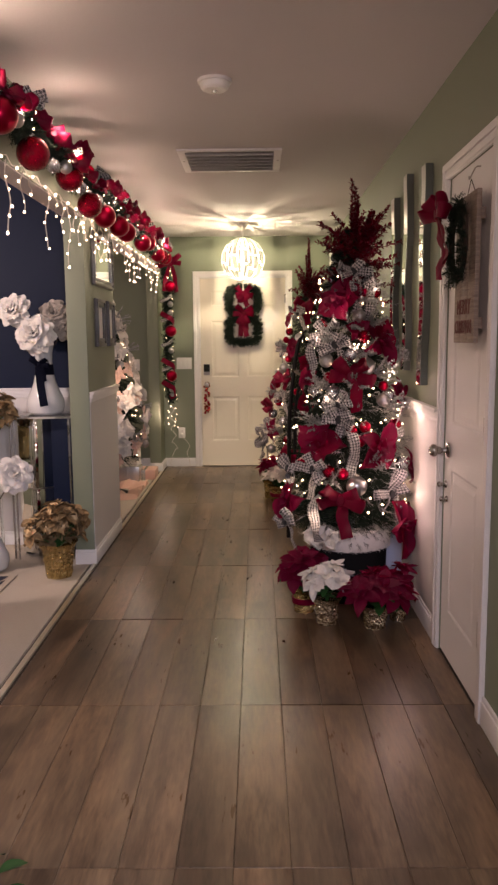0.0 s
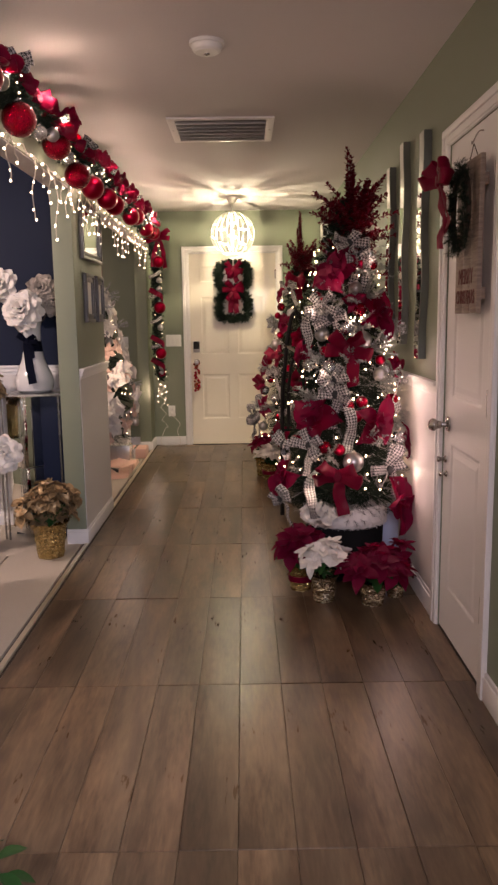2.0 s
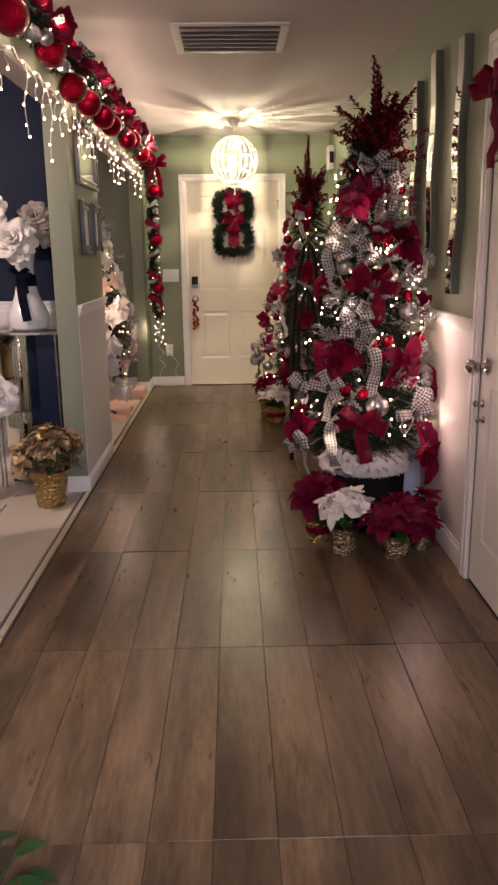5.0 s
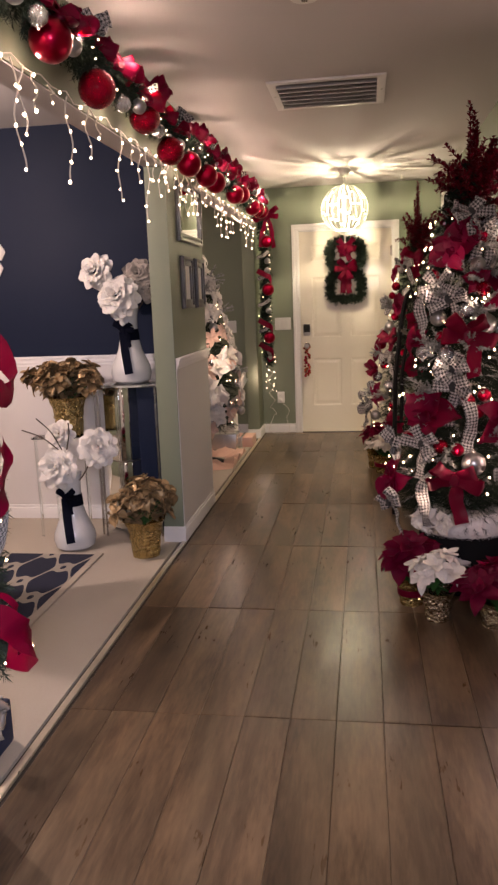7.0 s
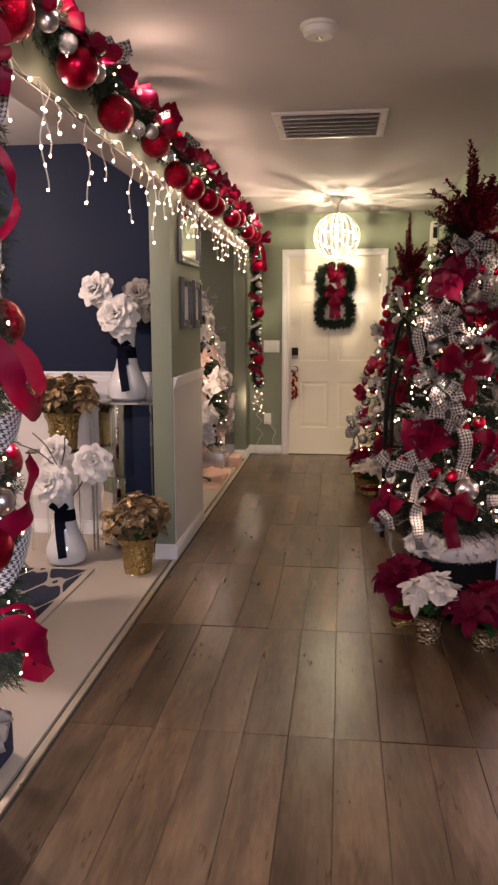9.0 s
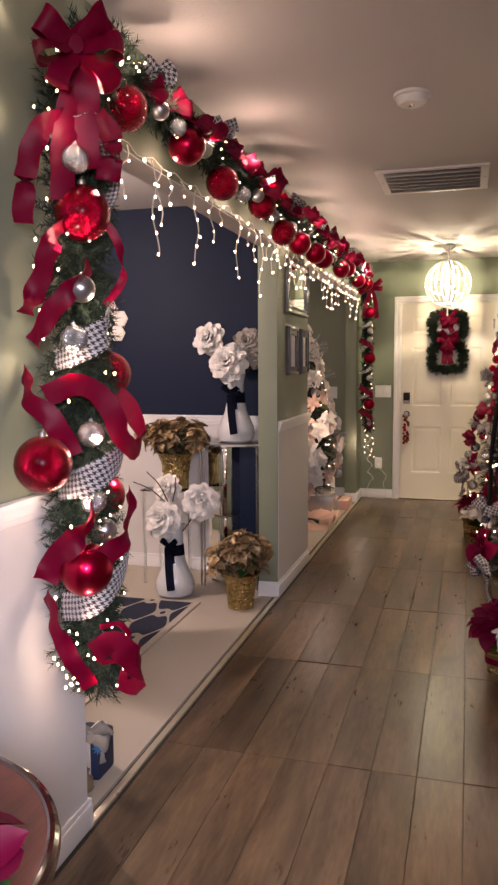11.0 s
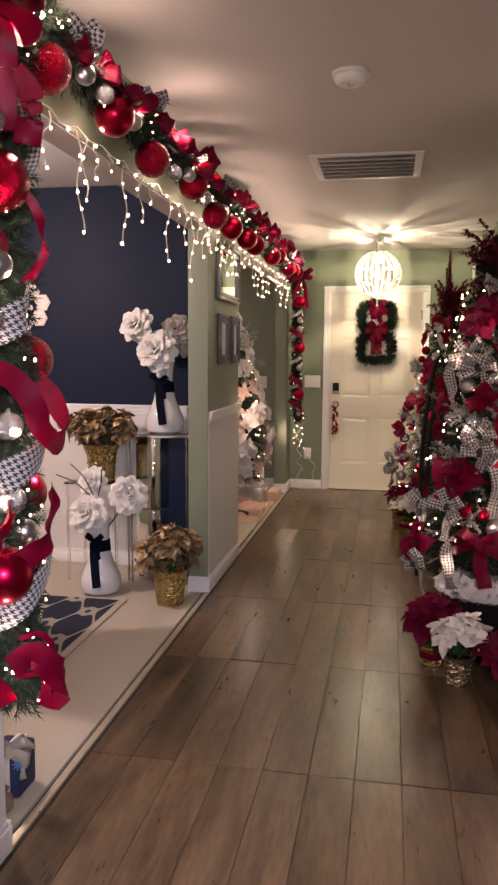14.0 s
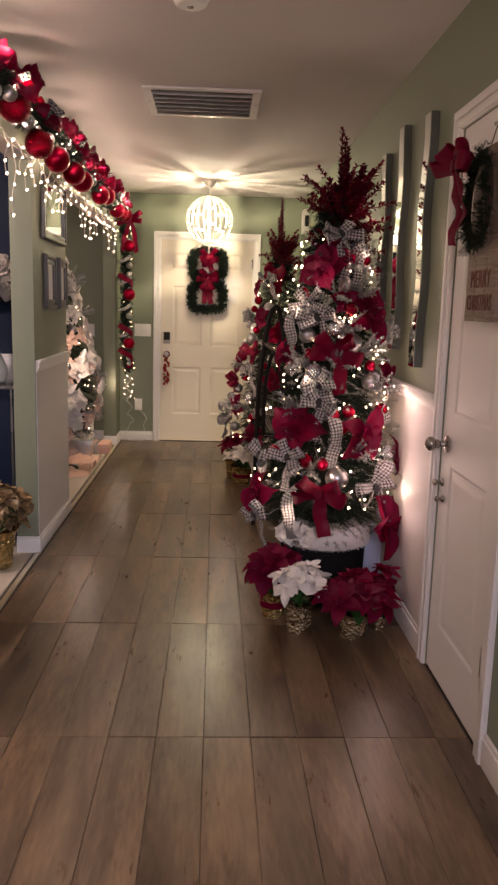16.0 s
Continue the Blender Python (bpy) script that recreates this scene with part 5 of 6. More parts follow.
# the white and blush tree of the front room
rng = random.Random(28)
A3 = (-1.17, 5.45)
P3 = [(0.34, 0.31), (0.7, 0.29), (1.1, 0.21), (1.5, 0.11), (1.66, 0.05)]
tree3 = thing("christmas_tree", (A3[0], A3[1], 0), "slim Christmas tree dressed in white and blush flowers", "Christmas tree", "Christmas trees")
on3 = fir_tree(A3, P3, 22, rng, tree3, NEEDLE, 33, 0.028, 26)
part("trunk_stand", lathe([(0, 0.005), (0.14, 0.005), (0.14, 0.03), (0.03, 0.06), (0.025, 0.36), (0, 0.36)], 24, pose(A3[0], A3[1], 0)), BLACK, tree3)
ang = lambda: rng.uniform(-115, 25)
zf = lambda: 0.38 + 1.2 * rng.random() ** 1.1
dress(tree3, A3, on3, rng, [(ang(), zf(), rng.uniform(0.6, 0.95)) for _ in range(26)], [(-30, 0.95, 0.8), (-60, 0.6, 0.8), (-20, 1.45, 0.7), (0, 0.7, 0.8)], [],
      [(ang(), zf(), 0.036) for _ in range(10)], [], [(ang(), zf()) for _ in range(8)],
      [(ang(), zf(), rng.uniform(0.95, 1.05)) for _ in range(46)], 1.0, WHITEPETAL, WHITEPETAL, "white silk flower")
for i in range(12):
    bm = bmesh.new()
    p = on3(ang(), 0.36 + 0.8 * rng.random(), 1.05)
    poinsettia(bm, plate(A3, p, 0.2), 0.085, rng)
    part("flower", bm, PINKPETAL, tree3, "blush silk flower")
bm = bmesh.new()
for i in range(5):
    rose(bm, facing((0.5, -0.8, 0.3), (A3[0] + rng.uniform(-0.03, 0.06), A3[1] - 0.06, 1.42 + 0.075 * i)), 0.075 - 0.006 * i, rng)
part("rose_topper", bm, WHITEPETAL, tree3, "white rose topper")
pts = smooth_path([(A3[0], A3[1] - 0.1, 1.70), (A3[0] + 0.06, A3[1] - 0.12, 1.74), (A3[0] + 0.10, A3[1] - 0.12, 1.69), (A3[0] + 0.06, A3[1] - 0.12, 1.65)], 16)
part("white_ribbon", strip(pts, (0, 1, 0.2), 0.03), WHITEPETAL, tree3)
for i, (x, y, w, d, h, mt, lb) in enumerate(((-0.99, 6.30, 0.22, 0.26, 0.10, PAPERPINK, "blush wrapped flat gift"), (-1.12, 6.05, 0.24, 0.22, 0.17, PAPERSILVER, "silver wrapped gift box with ribbon"), (-1.22, 6.40, 0.3, 0.24, 0.28, WHITEPETAL, "white wrapped gift box with ribbon"))):
    gift = thing("gift_box", (x, y, 0.004), lb, "gift box", "gifts under the white tree")
    part("body", boxes([(x - w / 2, x + w / 2, y - d / 2, y + d / 2, 0.005, h)], 0.006), mt, gift)
    part("ribbon", boxes([(x - 0.012, x + 0.012, y - d / 2 - 0.002, y + d / 2 + 0.002, 0.006, h + 0.002)], 0.001), PAPERSILVER, gift)
skirt = thing("tree_skirt", (-1.12, 5.75, 0.004), "crumpled blush satin tree skirt on the carpet", "tree skirt")
bm = bmesh.new()
n = 40
ring = []
for k, rr in enumerate((0.1, 0.25, 0.4, 0.46)):
    ring.append([bm.verts.new((-1.15 + min(rr * math.cos(2 * math.pi * i / n), 0.235), 5.62 + rr * math.sin(2 * math.pi * i / n), 0.008 + (0.03 + 0.025 * math.sin(9 * 2 * math.pi * i / n + k)) * (k > 0) * (k < 3))) for i in range(n)])
for a, b in zip(ring, ring[1:]):
    for i in range(n):
        bm.faces.new((a[i], a[(i + 1) % n], b[(i + 1) % n], b[i]))
part("cloth", bm, PAPERPINK, skirt)

# ---- ceiling fittings ----
smoke = thing("smoke_detector", (-0.02, 2.08, H), "round white smoke detector on the ceiling", "smoke detector")
part("base", lathe([(0, 0), (0.072, 0), (0.072, -0.012), (0.066, -0.014), (0, -0.014)], 40, pose(-0.02, 2.08, H)), PLASTIC, smoke)
part("cover", lathe([(0, -0.014), (0.062, -0.014), (0.062, -0.020), (0.058, -0.034), (0.048, -0.042), (0, -0.045)], 40, pose(-0.02, 2.08, H)), PLASTIC, smoke)
part("sensor", lathe([(0, -0.044), (0.012, -0.044), (0.011, -0.049), (0, -0.050)], 16, pose(-0.02, 2.08, H)), NICKEL, smoke)

vent = thing("ceiling_vent", (0, 3.52, H), "white louvred return air grille in the ceiling", "ceiling vent")
VX0, VX1, VY0, VY1 = -0.305, 0.302, 3.235, 3.812
bm = bmesh.new()
fw = 0.045
for r in ((VX0, VX1, VY0, VY0 + fw), (VX0, VX1, VY1 - fw, VY1), (VX0, VX0 + fw, VY0 + fw, VY1 - fw), (VX1 - fw, VX1, VY0 + fw, VY1 - fw)):
    box(bm, *r, H - 0.012, H - 0.0005, 0.003)
part("frame", bm, WHITE, vent)
# near-black sheet paints the duct's shade behind the slats
part("backing", boxes([(VX0 + fw - 0.004, VX1 - fw + 0.004, VY0 + fw - 0.004, VY1 - fw + 0.004, H - 0.0025, H - 0.001)]), DARKGAP, vent)
slat = mesh_of("slat", box(bmesh.new(), VX0 + fw, VX1 - fw, -0.019, 0.019, -0.0012, 0.0012), WHITE, False)
for i in range(6):
    y = VY0 + fw + (i + 0.5) * (VY1 - VY0 - 2 * fw) / 6
    part_at("slat", slat, pose(0, y, H - 0.014, 35), vent)
fin = mesh_of("fin", box(bmesh.new(), -0.0008, 0.0008, VY0 + fw, VY1 - fw, H - 0.010, H - 0.003), WHITE, False)
for i in range(44):
    part_at("fin", fin, pose(VX0 + fw + 0.008 + i * (VX1 - VX0 - 2 * fw - 0.016) / 43, 0, 0), vent)
for x, y in ((VX0 + 0.02, 3.5), (VX1 - 0.02, 3.5)):
    part("screw", lathe([(0, -0.0145), (0.005, -0.0140), (0.006, -0.012), (0, -0.0118)], 10, pose(x, y, H)), NICKEL, vent)

# ---- pendant globe of stepped panels ----
GLC, GLR = Vector((0.02, 6.1, 2.14)), 0.205
pend = thing("pendant_lamp", (0.02, 6.1, H), "lit white pendant globe of stepped slatted panels", "pendant lamp")
part("canopy", lathe([(0, 0), (0.055, 0), (0.054, -0.012), (0.035, -0.045), (0.014, -0.062), (0, -0.062)], 28, pose(0.02, 6.1, H - 0.0005)), PLASTIC, pend)
part("stem", tube([(0.02, 6.1, H - 0.06), (0.02, 6.1, GLC.z + 0.08)], 0.006, 8), PLASTIC, pend)
part("pull_rod", tube([(0.02, 6.1, GLC.z - 0.19), (0.02, 6.1, GLC.z - 0.275)], 0.006, 8), PLASTIC, pend)
part_at("pull_knob", sphere_mesh("pull_knob", 0.011, PLASTIC, 12, 8), pose(0.02, 6.1, GLC.z - 0.28), pend)
part_at("bulb", sphere_mesh("lamp_bulb", 0.035, FILAMENT, 20, 12), pose(0.02, 6.1, GLC.z), pend).visible_shadow = False


def shell(a0, a1, b0, b1, r, th=0.004, n=4, m=4):
    """A piece of a sphere's shell between longitudes a and latitudes b (degrees)."""
    bm = bmesh.new()
    lay = []
    for rr in (r, r - th):
        lay.append([[bm.verts.new(GLC + Vector((rr * math.cos(radians(b)) * math.cos(radians(a)), rr * math.cos(radians(b)) * math.sin(radians(a)), rr * math.sin(radians(b)))))
                     for a in [a0 + (a1 - a0) * i / n for i in range(n + 1)]] for b in [b0 + (b1 - b0) * j / m for j in range(m + 1)]])
    o, q = lay
    for j in range(m):
        for i in range(n):
            bm.faces.new((o[j][i], o[j][i + 1], o[j + 1][i + 1], o[j + 1][i]))
            bm.faces.new((q[j][i], q[j + 1][i], q[j + 1][i + 1], q[j][i + 1]))
    for j in range(m):
        bm.faces.new((o[j][0], o[j + 1][0], q[j + 1][0], q[j][0]))
        bm.faces.new((o[j][n], q[j][n], q[j + 1][n], o[j + 1][n]))
    for i in range(n):
        bm.faces.new((o[0][i], q[0][i], q[0][i + 1], o[0][i + 1]))
        bm.faces.new((o[m][i], o[m][i + 1], q[m][i + 1], q[m][i]))
    return bm


SECT = 12
for s in range(SECT):
    a = 360 / SECT * s
    w = 360 / SECT
    part("rib", shell(a - 1.6, a + 1.6, -78, 78, GLR + 0.002, 0.006, 1, 14), SHADE, pend)
    up = 9 if s % 2 else -7
    split = w * (0.50 if s % 2 else 0.56)
    for lo, hi in ((-60, up - 26), (up - 22, up + 12), (up + 15, 66)):
        part("panel", shell(a + 2.7, a + split - 1.7, lo, hi, GLR, 0.003, 3, 5), SHADE, pend)
    for lo, hi in ((-60, up - 38), (up - 34, up - 4), (up, up + 28), (up + 31, 66)):
        part("panel", shell(a + split + 1.7, a + w - 2.7, lo, hi, GLR, 0.003, 3, 5), SHADE, pend)
for z in (1, -1):
    part("hub", lathe([(0, 0.205), (0.05, 0.199), (0.086, 0.188), (0.086, 0.183), (0.05, 0.193), (0, 0.198)] if z > 0 else [(0, 0.200), (0.055, 0.196), (0.056, 0.188), (0, 0.192)], 24, Matrix.Translation(GLC) @ Matrix.Diagonal((1, 1, z, 1))), SHADE, pend)

# ---- double wreath on the front door ----
wre = thing("double_wreath", (0.005, YF - 0.02, 1.33), "double square fir wreath with red bows on the front door", "wreath")
rng = random.Random(6)
nd = Needles(61)
for cz in (1.80, 1.49):
    loop = []
    for i in range(40):
        a = 2 * math.pi * i / 40
        c, s = math.cos(a), math.sin(a)
        k = (abs(c) ** 5 + abs(s) ** 5) ** (-1 / 5)
        loop.append(Vector((0.005 + 0.150 * c * k, YF - 0.035, cz + 0.125 * s * k)))
    part("hoop", tube(loop, 0.012, 6, None, True), GWIRE, wre)
    for i, p in enumerate(loop):
        for k in range(22):
            g = rng.random() * 6.28
            d = Vector((math.cos(g), -abs(rng.gauss(0, 0.6)) - 0.1, math.sin(g)))
            nd.twig(p, d, rng.uniform(0.035, 0.07), 24, 0.022, 0.0022)
nd.done("foliage", NEEDLE, wre)
mw = Matrix(((1, 0, 0, 0), (0, 0, -1, 0), (0, 1, 0, 0), (0, 0, 0, 1)))
bow("bow", wre, Matrix.Translation((0.01, YF - 0.09, 1.87)) @ mw, 0.10, 0.06, VELVET, rng, 7, 2, 1.2, "crimson velvet bow")
bow("bow", wre, Matrix.Translation((0.01, YF - 0.09, 1.66)) @ mw, 0.115, 0.06, VELVET, rng, 7, 3, 1.9, "crimson velvet bow")


# ---- switches, sockets, chime ----
def wall_plate(name, x, y, z, w, h, label, toggles, sockets=0):
    t = thing(name, (x, y, z), label, "wall plate")
    part("plate", boxes([(x - w / 2, x + w / 2, y - 0.007, y - 0.0005, z - h / 2, z + h / 2)], 0.003), PLASTIC, t)
    for i in range(toggles):
        xx = x + (i - (toggles - 1) / 2) * 0.046
        part("toggle", boxes([(xx - 0.016, xx + 0.016, y - 0.011, y - 0.006, z - 0.032, z + 0.032)], 0.002), PLASTIC, t)
    for i in range(sockets):
        zz = z + (i - (sockets - 1) / 2) * 0.042
        part("socket", boxes([(x - 0.017, x + 0.017, y - 0.009, y - 0.006, zz - 0.014, zz + 0.014)], 0.002), PLASTIC, t)
        # near-black bars paint the shade of open slots
        part("slots", boxes([(x - 0.008, x - 0.006, y - 0.0095, y - 0.0085, zz - 0.005, zz + 0.005), (x + 0.006, x + 0.008, y - 0.0095, y - 0.0085, zz - 0.005, zz + 0.005)]), DARKGAP, t)
    return t


wall_plate("light_switch", -0.645, YF, 1.135, 0.165, 0.125, "white triple light switch beside the front door", 3)
ou = wall_plate("wall_outlet", -0.685, YF, 0.375, 0.075, 0.118, "white wall outlet with a plugged-in lead", 0, 2)
part("plug", boxes([(-0.70, -0.672, YF - 0.035, YF - 0.0095, 0.335, 0.362)], 0.004), PLASTIC, ou)
wall_plate("light_switch", -1.19, YF, 1.12, 0.12, 0.125, "white light switch in the front room", 2)
wall_plate("wall_outlet", -2.23, 3.778, 0.358, 0.075, 0.118, "white wall outlet in the dado", 0, 2)
chime = thing("door_chime", (XR, 6.62, 2.20), "white door chime box high on the wall", "door chime")
part("case", boxes([(XR - 0.062, XR - 0.0005, 6.54, 6.72, 2.10, 2.32)], 0.012), PLASTIC, chime)
part("grille", boxes([(XR - 0.050, XR - 0.012, 6.537, 6.5405, 2.16, 2.26)], 0.001), DARKGAP, chime)


# ---- frames on the pier between the openings ----
def picture(name, y0, y1, z0, z1, label, inner, inner_name, w=0.035, beads=True, metal=PEWTER):
    t = thing(name, (XL, (y0 + y1) / 2, z0), label, "wall frame", "frames on the pier")
    bm = bmesh.new()
    for k, (i0, i1, d) in enumerate(((0.0, w, 0.016), (0.003, w * 0.4, 0.026), (w * 0.6, w - 0.002, 0.021))):
        for r in ((y0 + i0, y1 - i0, z0 + i0, z0 + i1), (y0 + i0, y1 - i0, z1 - i1, z1 - i0), (y0 + i0, y0 + i1, z0 + i1, z1 - i1), (y1 - i1, y1 - i0, z0 + i1, z1 - i1)):
            box(bm, XL + 0.0005, XL + d, *r, bevel=0.002)
    part("frame", bm, metal, t)
    if beads:
        bd = sphere_mesh("bead", 0.007, PEWTER, 8, 6)
        n = int((z1 - z0) / 0.022)
        for i in range(n):
            for y in (y0 + w * 0.5, y1 - w * 0.5):
                part_at("bead", bd, pose(XL + 0.022, y, z0 + (i + 0.5) * (z1 - z0) / n), t)
    part(inner_name, boxes([(XL + 0.001, XL + 0.010, y0 + w, y1 - w, z0 + w, z1 - w)]), inner, t)


picture("framed_mirror", 3.50, 4.12, 1.735, 2.085, "square pewter framed mirror with beaded edge", MIRROR, "mirror_glass", 0.05)
picture("small_frame", 3.545, 3.80, 1.35, 1.655, "narrow dark pewter frame with a pale mat", WHITEPETAL, "mat", 0.055, False, DARKPEWTER)
picture("small_frame", 3.90, 4.13, 1.35, 1.655, "narrow dark pewter frame with a pale mat", WHITEPETAL, "mat", 0.055, False, DARKPEWTER)


# ---- wavy mirror strips on the right wall ----
def wavy_mirror(y0, width, z0, z1, ph):
    t = thing("wavy_mirror", (XR, y0, z0), "tall wavy strip mirror with a grey edge", "wall mirror", "wavy mirrors")
    n = 40
    fr, gl = bmesh.new(), bmesh.new()
    rows = []
    for i in range(n + 1):
        z = z0 + (z1 - z0) * i / n
        o = 0.018 * math.sin(2 * math.pi * (z - z0) / 0.55 + ph)
        rows.append([fr.verts.new((x, y, z)) for x, y in ((XR - 0.0005, y0 + o), (XR - 0.034, y0 + o), (XR - 0.034, y0 + o + 0.012), (XR - 0.034, y0 + o + width - 0.012), (XR - 0.034, y0 + o + width), (XR - 0.0005, y0 + o + width))])
        rows[-1].append([gl.verts.new((XR - 0.0345, y0 + o + 0.012, z)), gl.verts.new((XR - 0.0345, y0 + o + width - 0.012, z))])
    for a, b in zip(rows, rows[1:]):
        for k in range(5):
            fr.faces.new((a[k], a[k + 1], b[k + 1], b[k]))
        gl.faces.new((a[6][0], a[6][1], b[6][1], b[6][0]))
    fr.faces.new(rows[0][:6])
    fr.faces.new(rows[-1][:6][::-1])
    part("edge", fr, PEWGREY, t, "", True, 40)
    part("mirror_glass", gl, MIRROR, t)


PEWGREY = paint("grey_lacquer", (0.105, 0.115, 0.100), 0.42, 0.1, 80.0, 0.1, 0.2)
wavy_mirror(2.32, 0.105, 1.165, 2.18, 0.6)
wavy_mirror(2.74, 0.105, 1.22, 2.225, 2.6)
wavy_mirror(3.10, 0.105, 1.30, 2.17, 4.4)

# ---- sign with wreath on the closet door ----
sign = thing("wooden_sign", (XR - 0.03, 1.60, 1.36), "hanging wooden Christmas sign with a small wreath and bow", "wall sign")
SX, SY0, SY1, SZ0, SZ1 = XR - 0.03, 1.415, 1.685, 1.37, 1.90
for i in range(3):
    w = (SY1 - SY0) / 3
    part("board", boxes([(SX - 0.018, SX, SY0 + i * w + 0.001, SY0 + (i + 1) * w - 0.001, SZ0, SZ1)], 0.003), WOODSIGN, sign)
for z in (1.42, 1.80):
    part("batten", boxes([(SX, SX + 0.016, SY0 + 0.01, SY1 - 0.01, z, z + 0.04)], 0.002), WOODSIGN, sign)
for word, z, hgt in (("MERRY", 1.475, 0.058), ("CHRISTMAS", 1.405, 0.052)):
    cu = bpy.data.curves.new("lettering", "FONT")
    cu.body, cu.size, cu.align_x, cu.extrude = word, hgt * 1.35, "CENTER", 0.001
    tmp = new("lettering_curve", cu)
    me = bpy.data.meshes.new_from_object(tmp.evaluated_get(bpy.context.evaluated_depsgraph_get()))
    bpy.data.objects.remove(tmp)
    me.materials.append(BROWNINK)
    xs = [v.co.x for v in me.vertices]
    k = 0.22 / (max(xs) - min(xs)) if word == "CHRISTMAS" else 0.175 / (max(xs) - min(xs))
    part_at("lettering", me, Matrix.Translation((SX - 0.0195, (SY0 + SY1) / 2, z)) @ Matrix(((0, 0, -1, 0), (-1, 0, 0, 0), (0, 1, 0, 0), (0, 0, 0, 1))) @ Matrix.Diagonal((k, 1, 1, 1)), sign)
nd = Needles(91)
rng = random.Random(9)
cen = Vector((SX - 0.045, 1.545, 1.735))
hoop = [cen + Vector((0, 0.095 * math.cos(2 * math.pi * i / 30), 0.125 * math.sin(2 * math.pi * i / 30))) for i in range(30)]
part("hoop", tube(hoop, 0.010, 6, None, True), BARK, sign)
for p in hoop:
    for k in range(9):
        g = rng.random() * 6.28
        nd.twig(p, Vector((-abs(rng.gauss(0, 0.6)), math.cos(g), math.sin(g))), rng.uniform(0.03, 0.055), 22, 0.018, 0.0014)
nd.done("foliage", NEEDLE, sign)
ms = Matrix(((0, 0, -1, 0), (-1, 0, 0, 0), (0, 1, 0, 0), (0, 0, 0, 1)))
bow("bow", sign, Matrix.Translation((SX - 0.085, 1.60, 1.84)) @ ms, 0.115, 0.055, VELVET, rng, 4, 2, 1.8, "crimson velvet bow")
part("hanger", tube([(SX - 0.002, 1.49, 1.895), (SX - 0.004, 1.55, 1.955), (SX - 0.002, 1.61, 1.895)], 0.0016, 5), BARK, sign)
part("hook", tube(smooth_path([(XR - 0.001, 1.55, 2.0), (XR - 0.02, 1.55, 1.995), (SX - 0.01, 1.55, 1.955), (SX - 0.012, 1.55, 1.965)], 12), 0.0025, 6), NICKEL, sign)

# ---- sled between the trees ----
sled = thing("sled", (0.47, 4.0, 0), "black metal sled stood upright between the trees", "sled")


def pointed_arch(cx, half, z0, z1, y, r):
    """A bar bent to a tall pointed arch, leaning back a little."""
    pts = []
    for i in range(33):
        t = -1 + 2 * i / 32
        u = abs(t)
        x = cx + math.copysign(half * min(1.0, 1.9 * u) ** 0.62, t) * (0.92 + 0.22 * u)
        z = z1 - (z1 - z0) * (0.22 * u + 0.78 * u ** 1.6)
        pts.append((x, y + 0.06 * (z - 1.0), z))
    return tube(pts, r, 8)


part("runner", pointed_arch(0.466, 0.092, 0.010, 1.410, 3.955, 0.0145), BLACK, sled)
part("inner_rail", pointed_arch(0.464, 0.050, 0.60, 1.115, 3.935, 0.0115), BLACK, sled)
part("crossbar", tube([(0.385, 3.935, 1.180), (0.550, 3.94, 1.090)], 0.0095, 8), NICKEL, sled, "silver crossbar")
for z in (0.30, 0.60, 0.86):
    part("crossbar", tube([(0.372, 3.955 + 0.06 * (z - 1), z), (0.560, 3.955 + 0.06 * (z - 1), z)], 0.008, 8), BLACK, sled)


# ---- potted poinsettias ----
from mathutils import noise
def pleats(a, z):
    c, s = math.cos(a), math.sin(a)
    return 0.10 * noise.noise(Vector((4 * c, 4 * s, 55 * z))) + 0.07 * noise.noise(Vector((9 * c + 7, 9 * s, 120 * z))) + 0.02 * math.sin(13 * a)


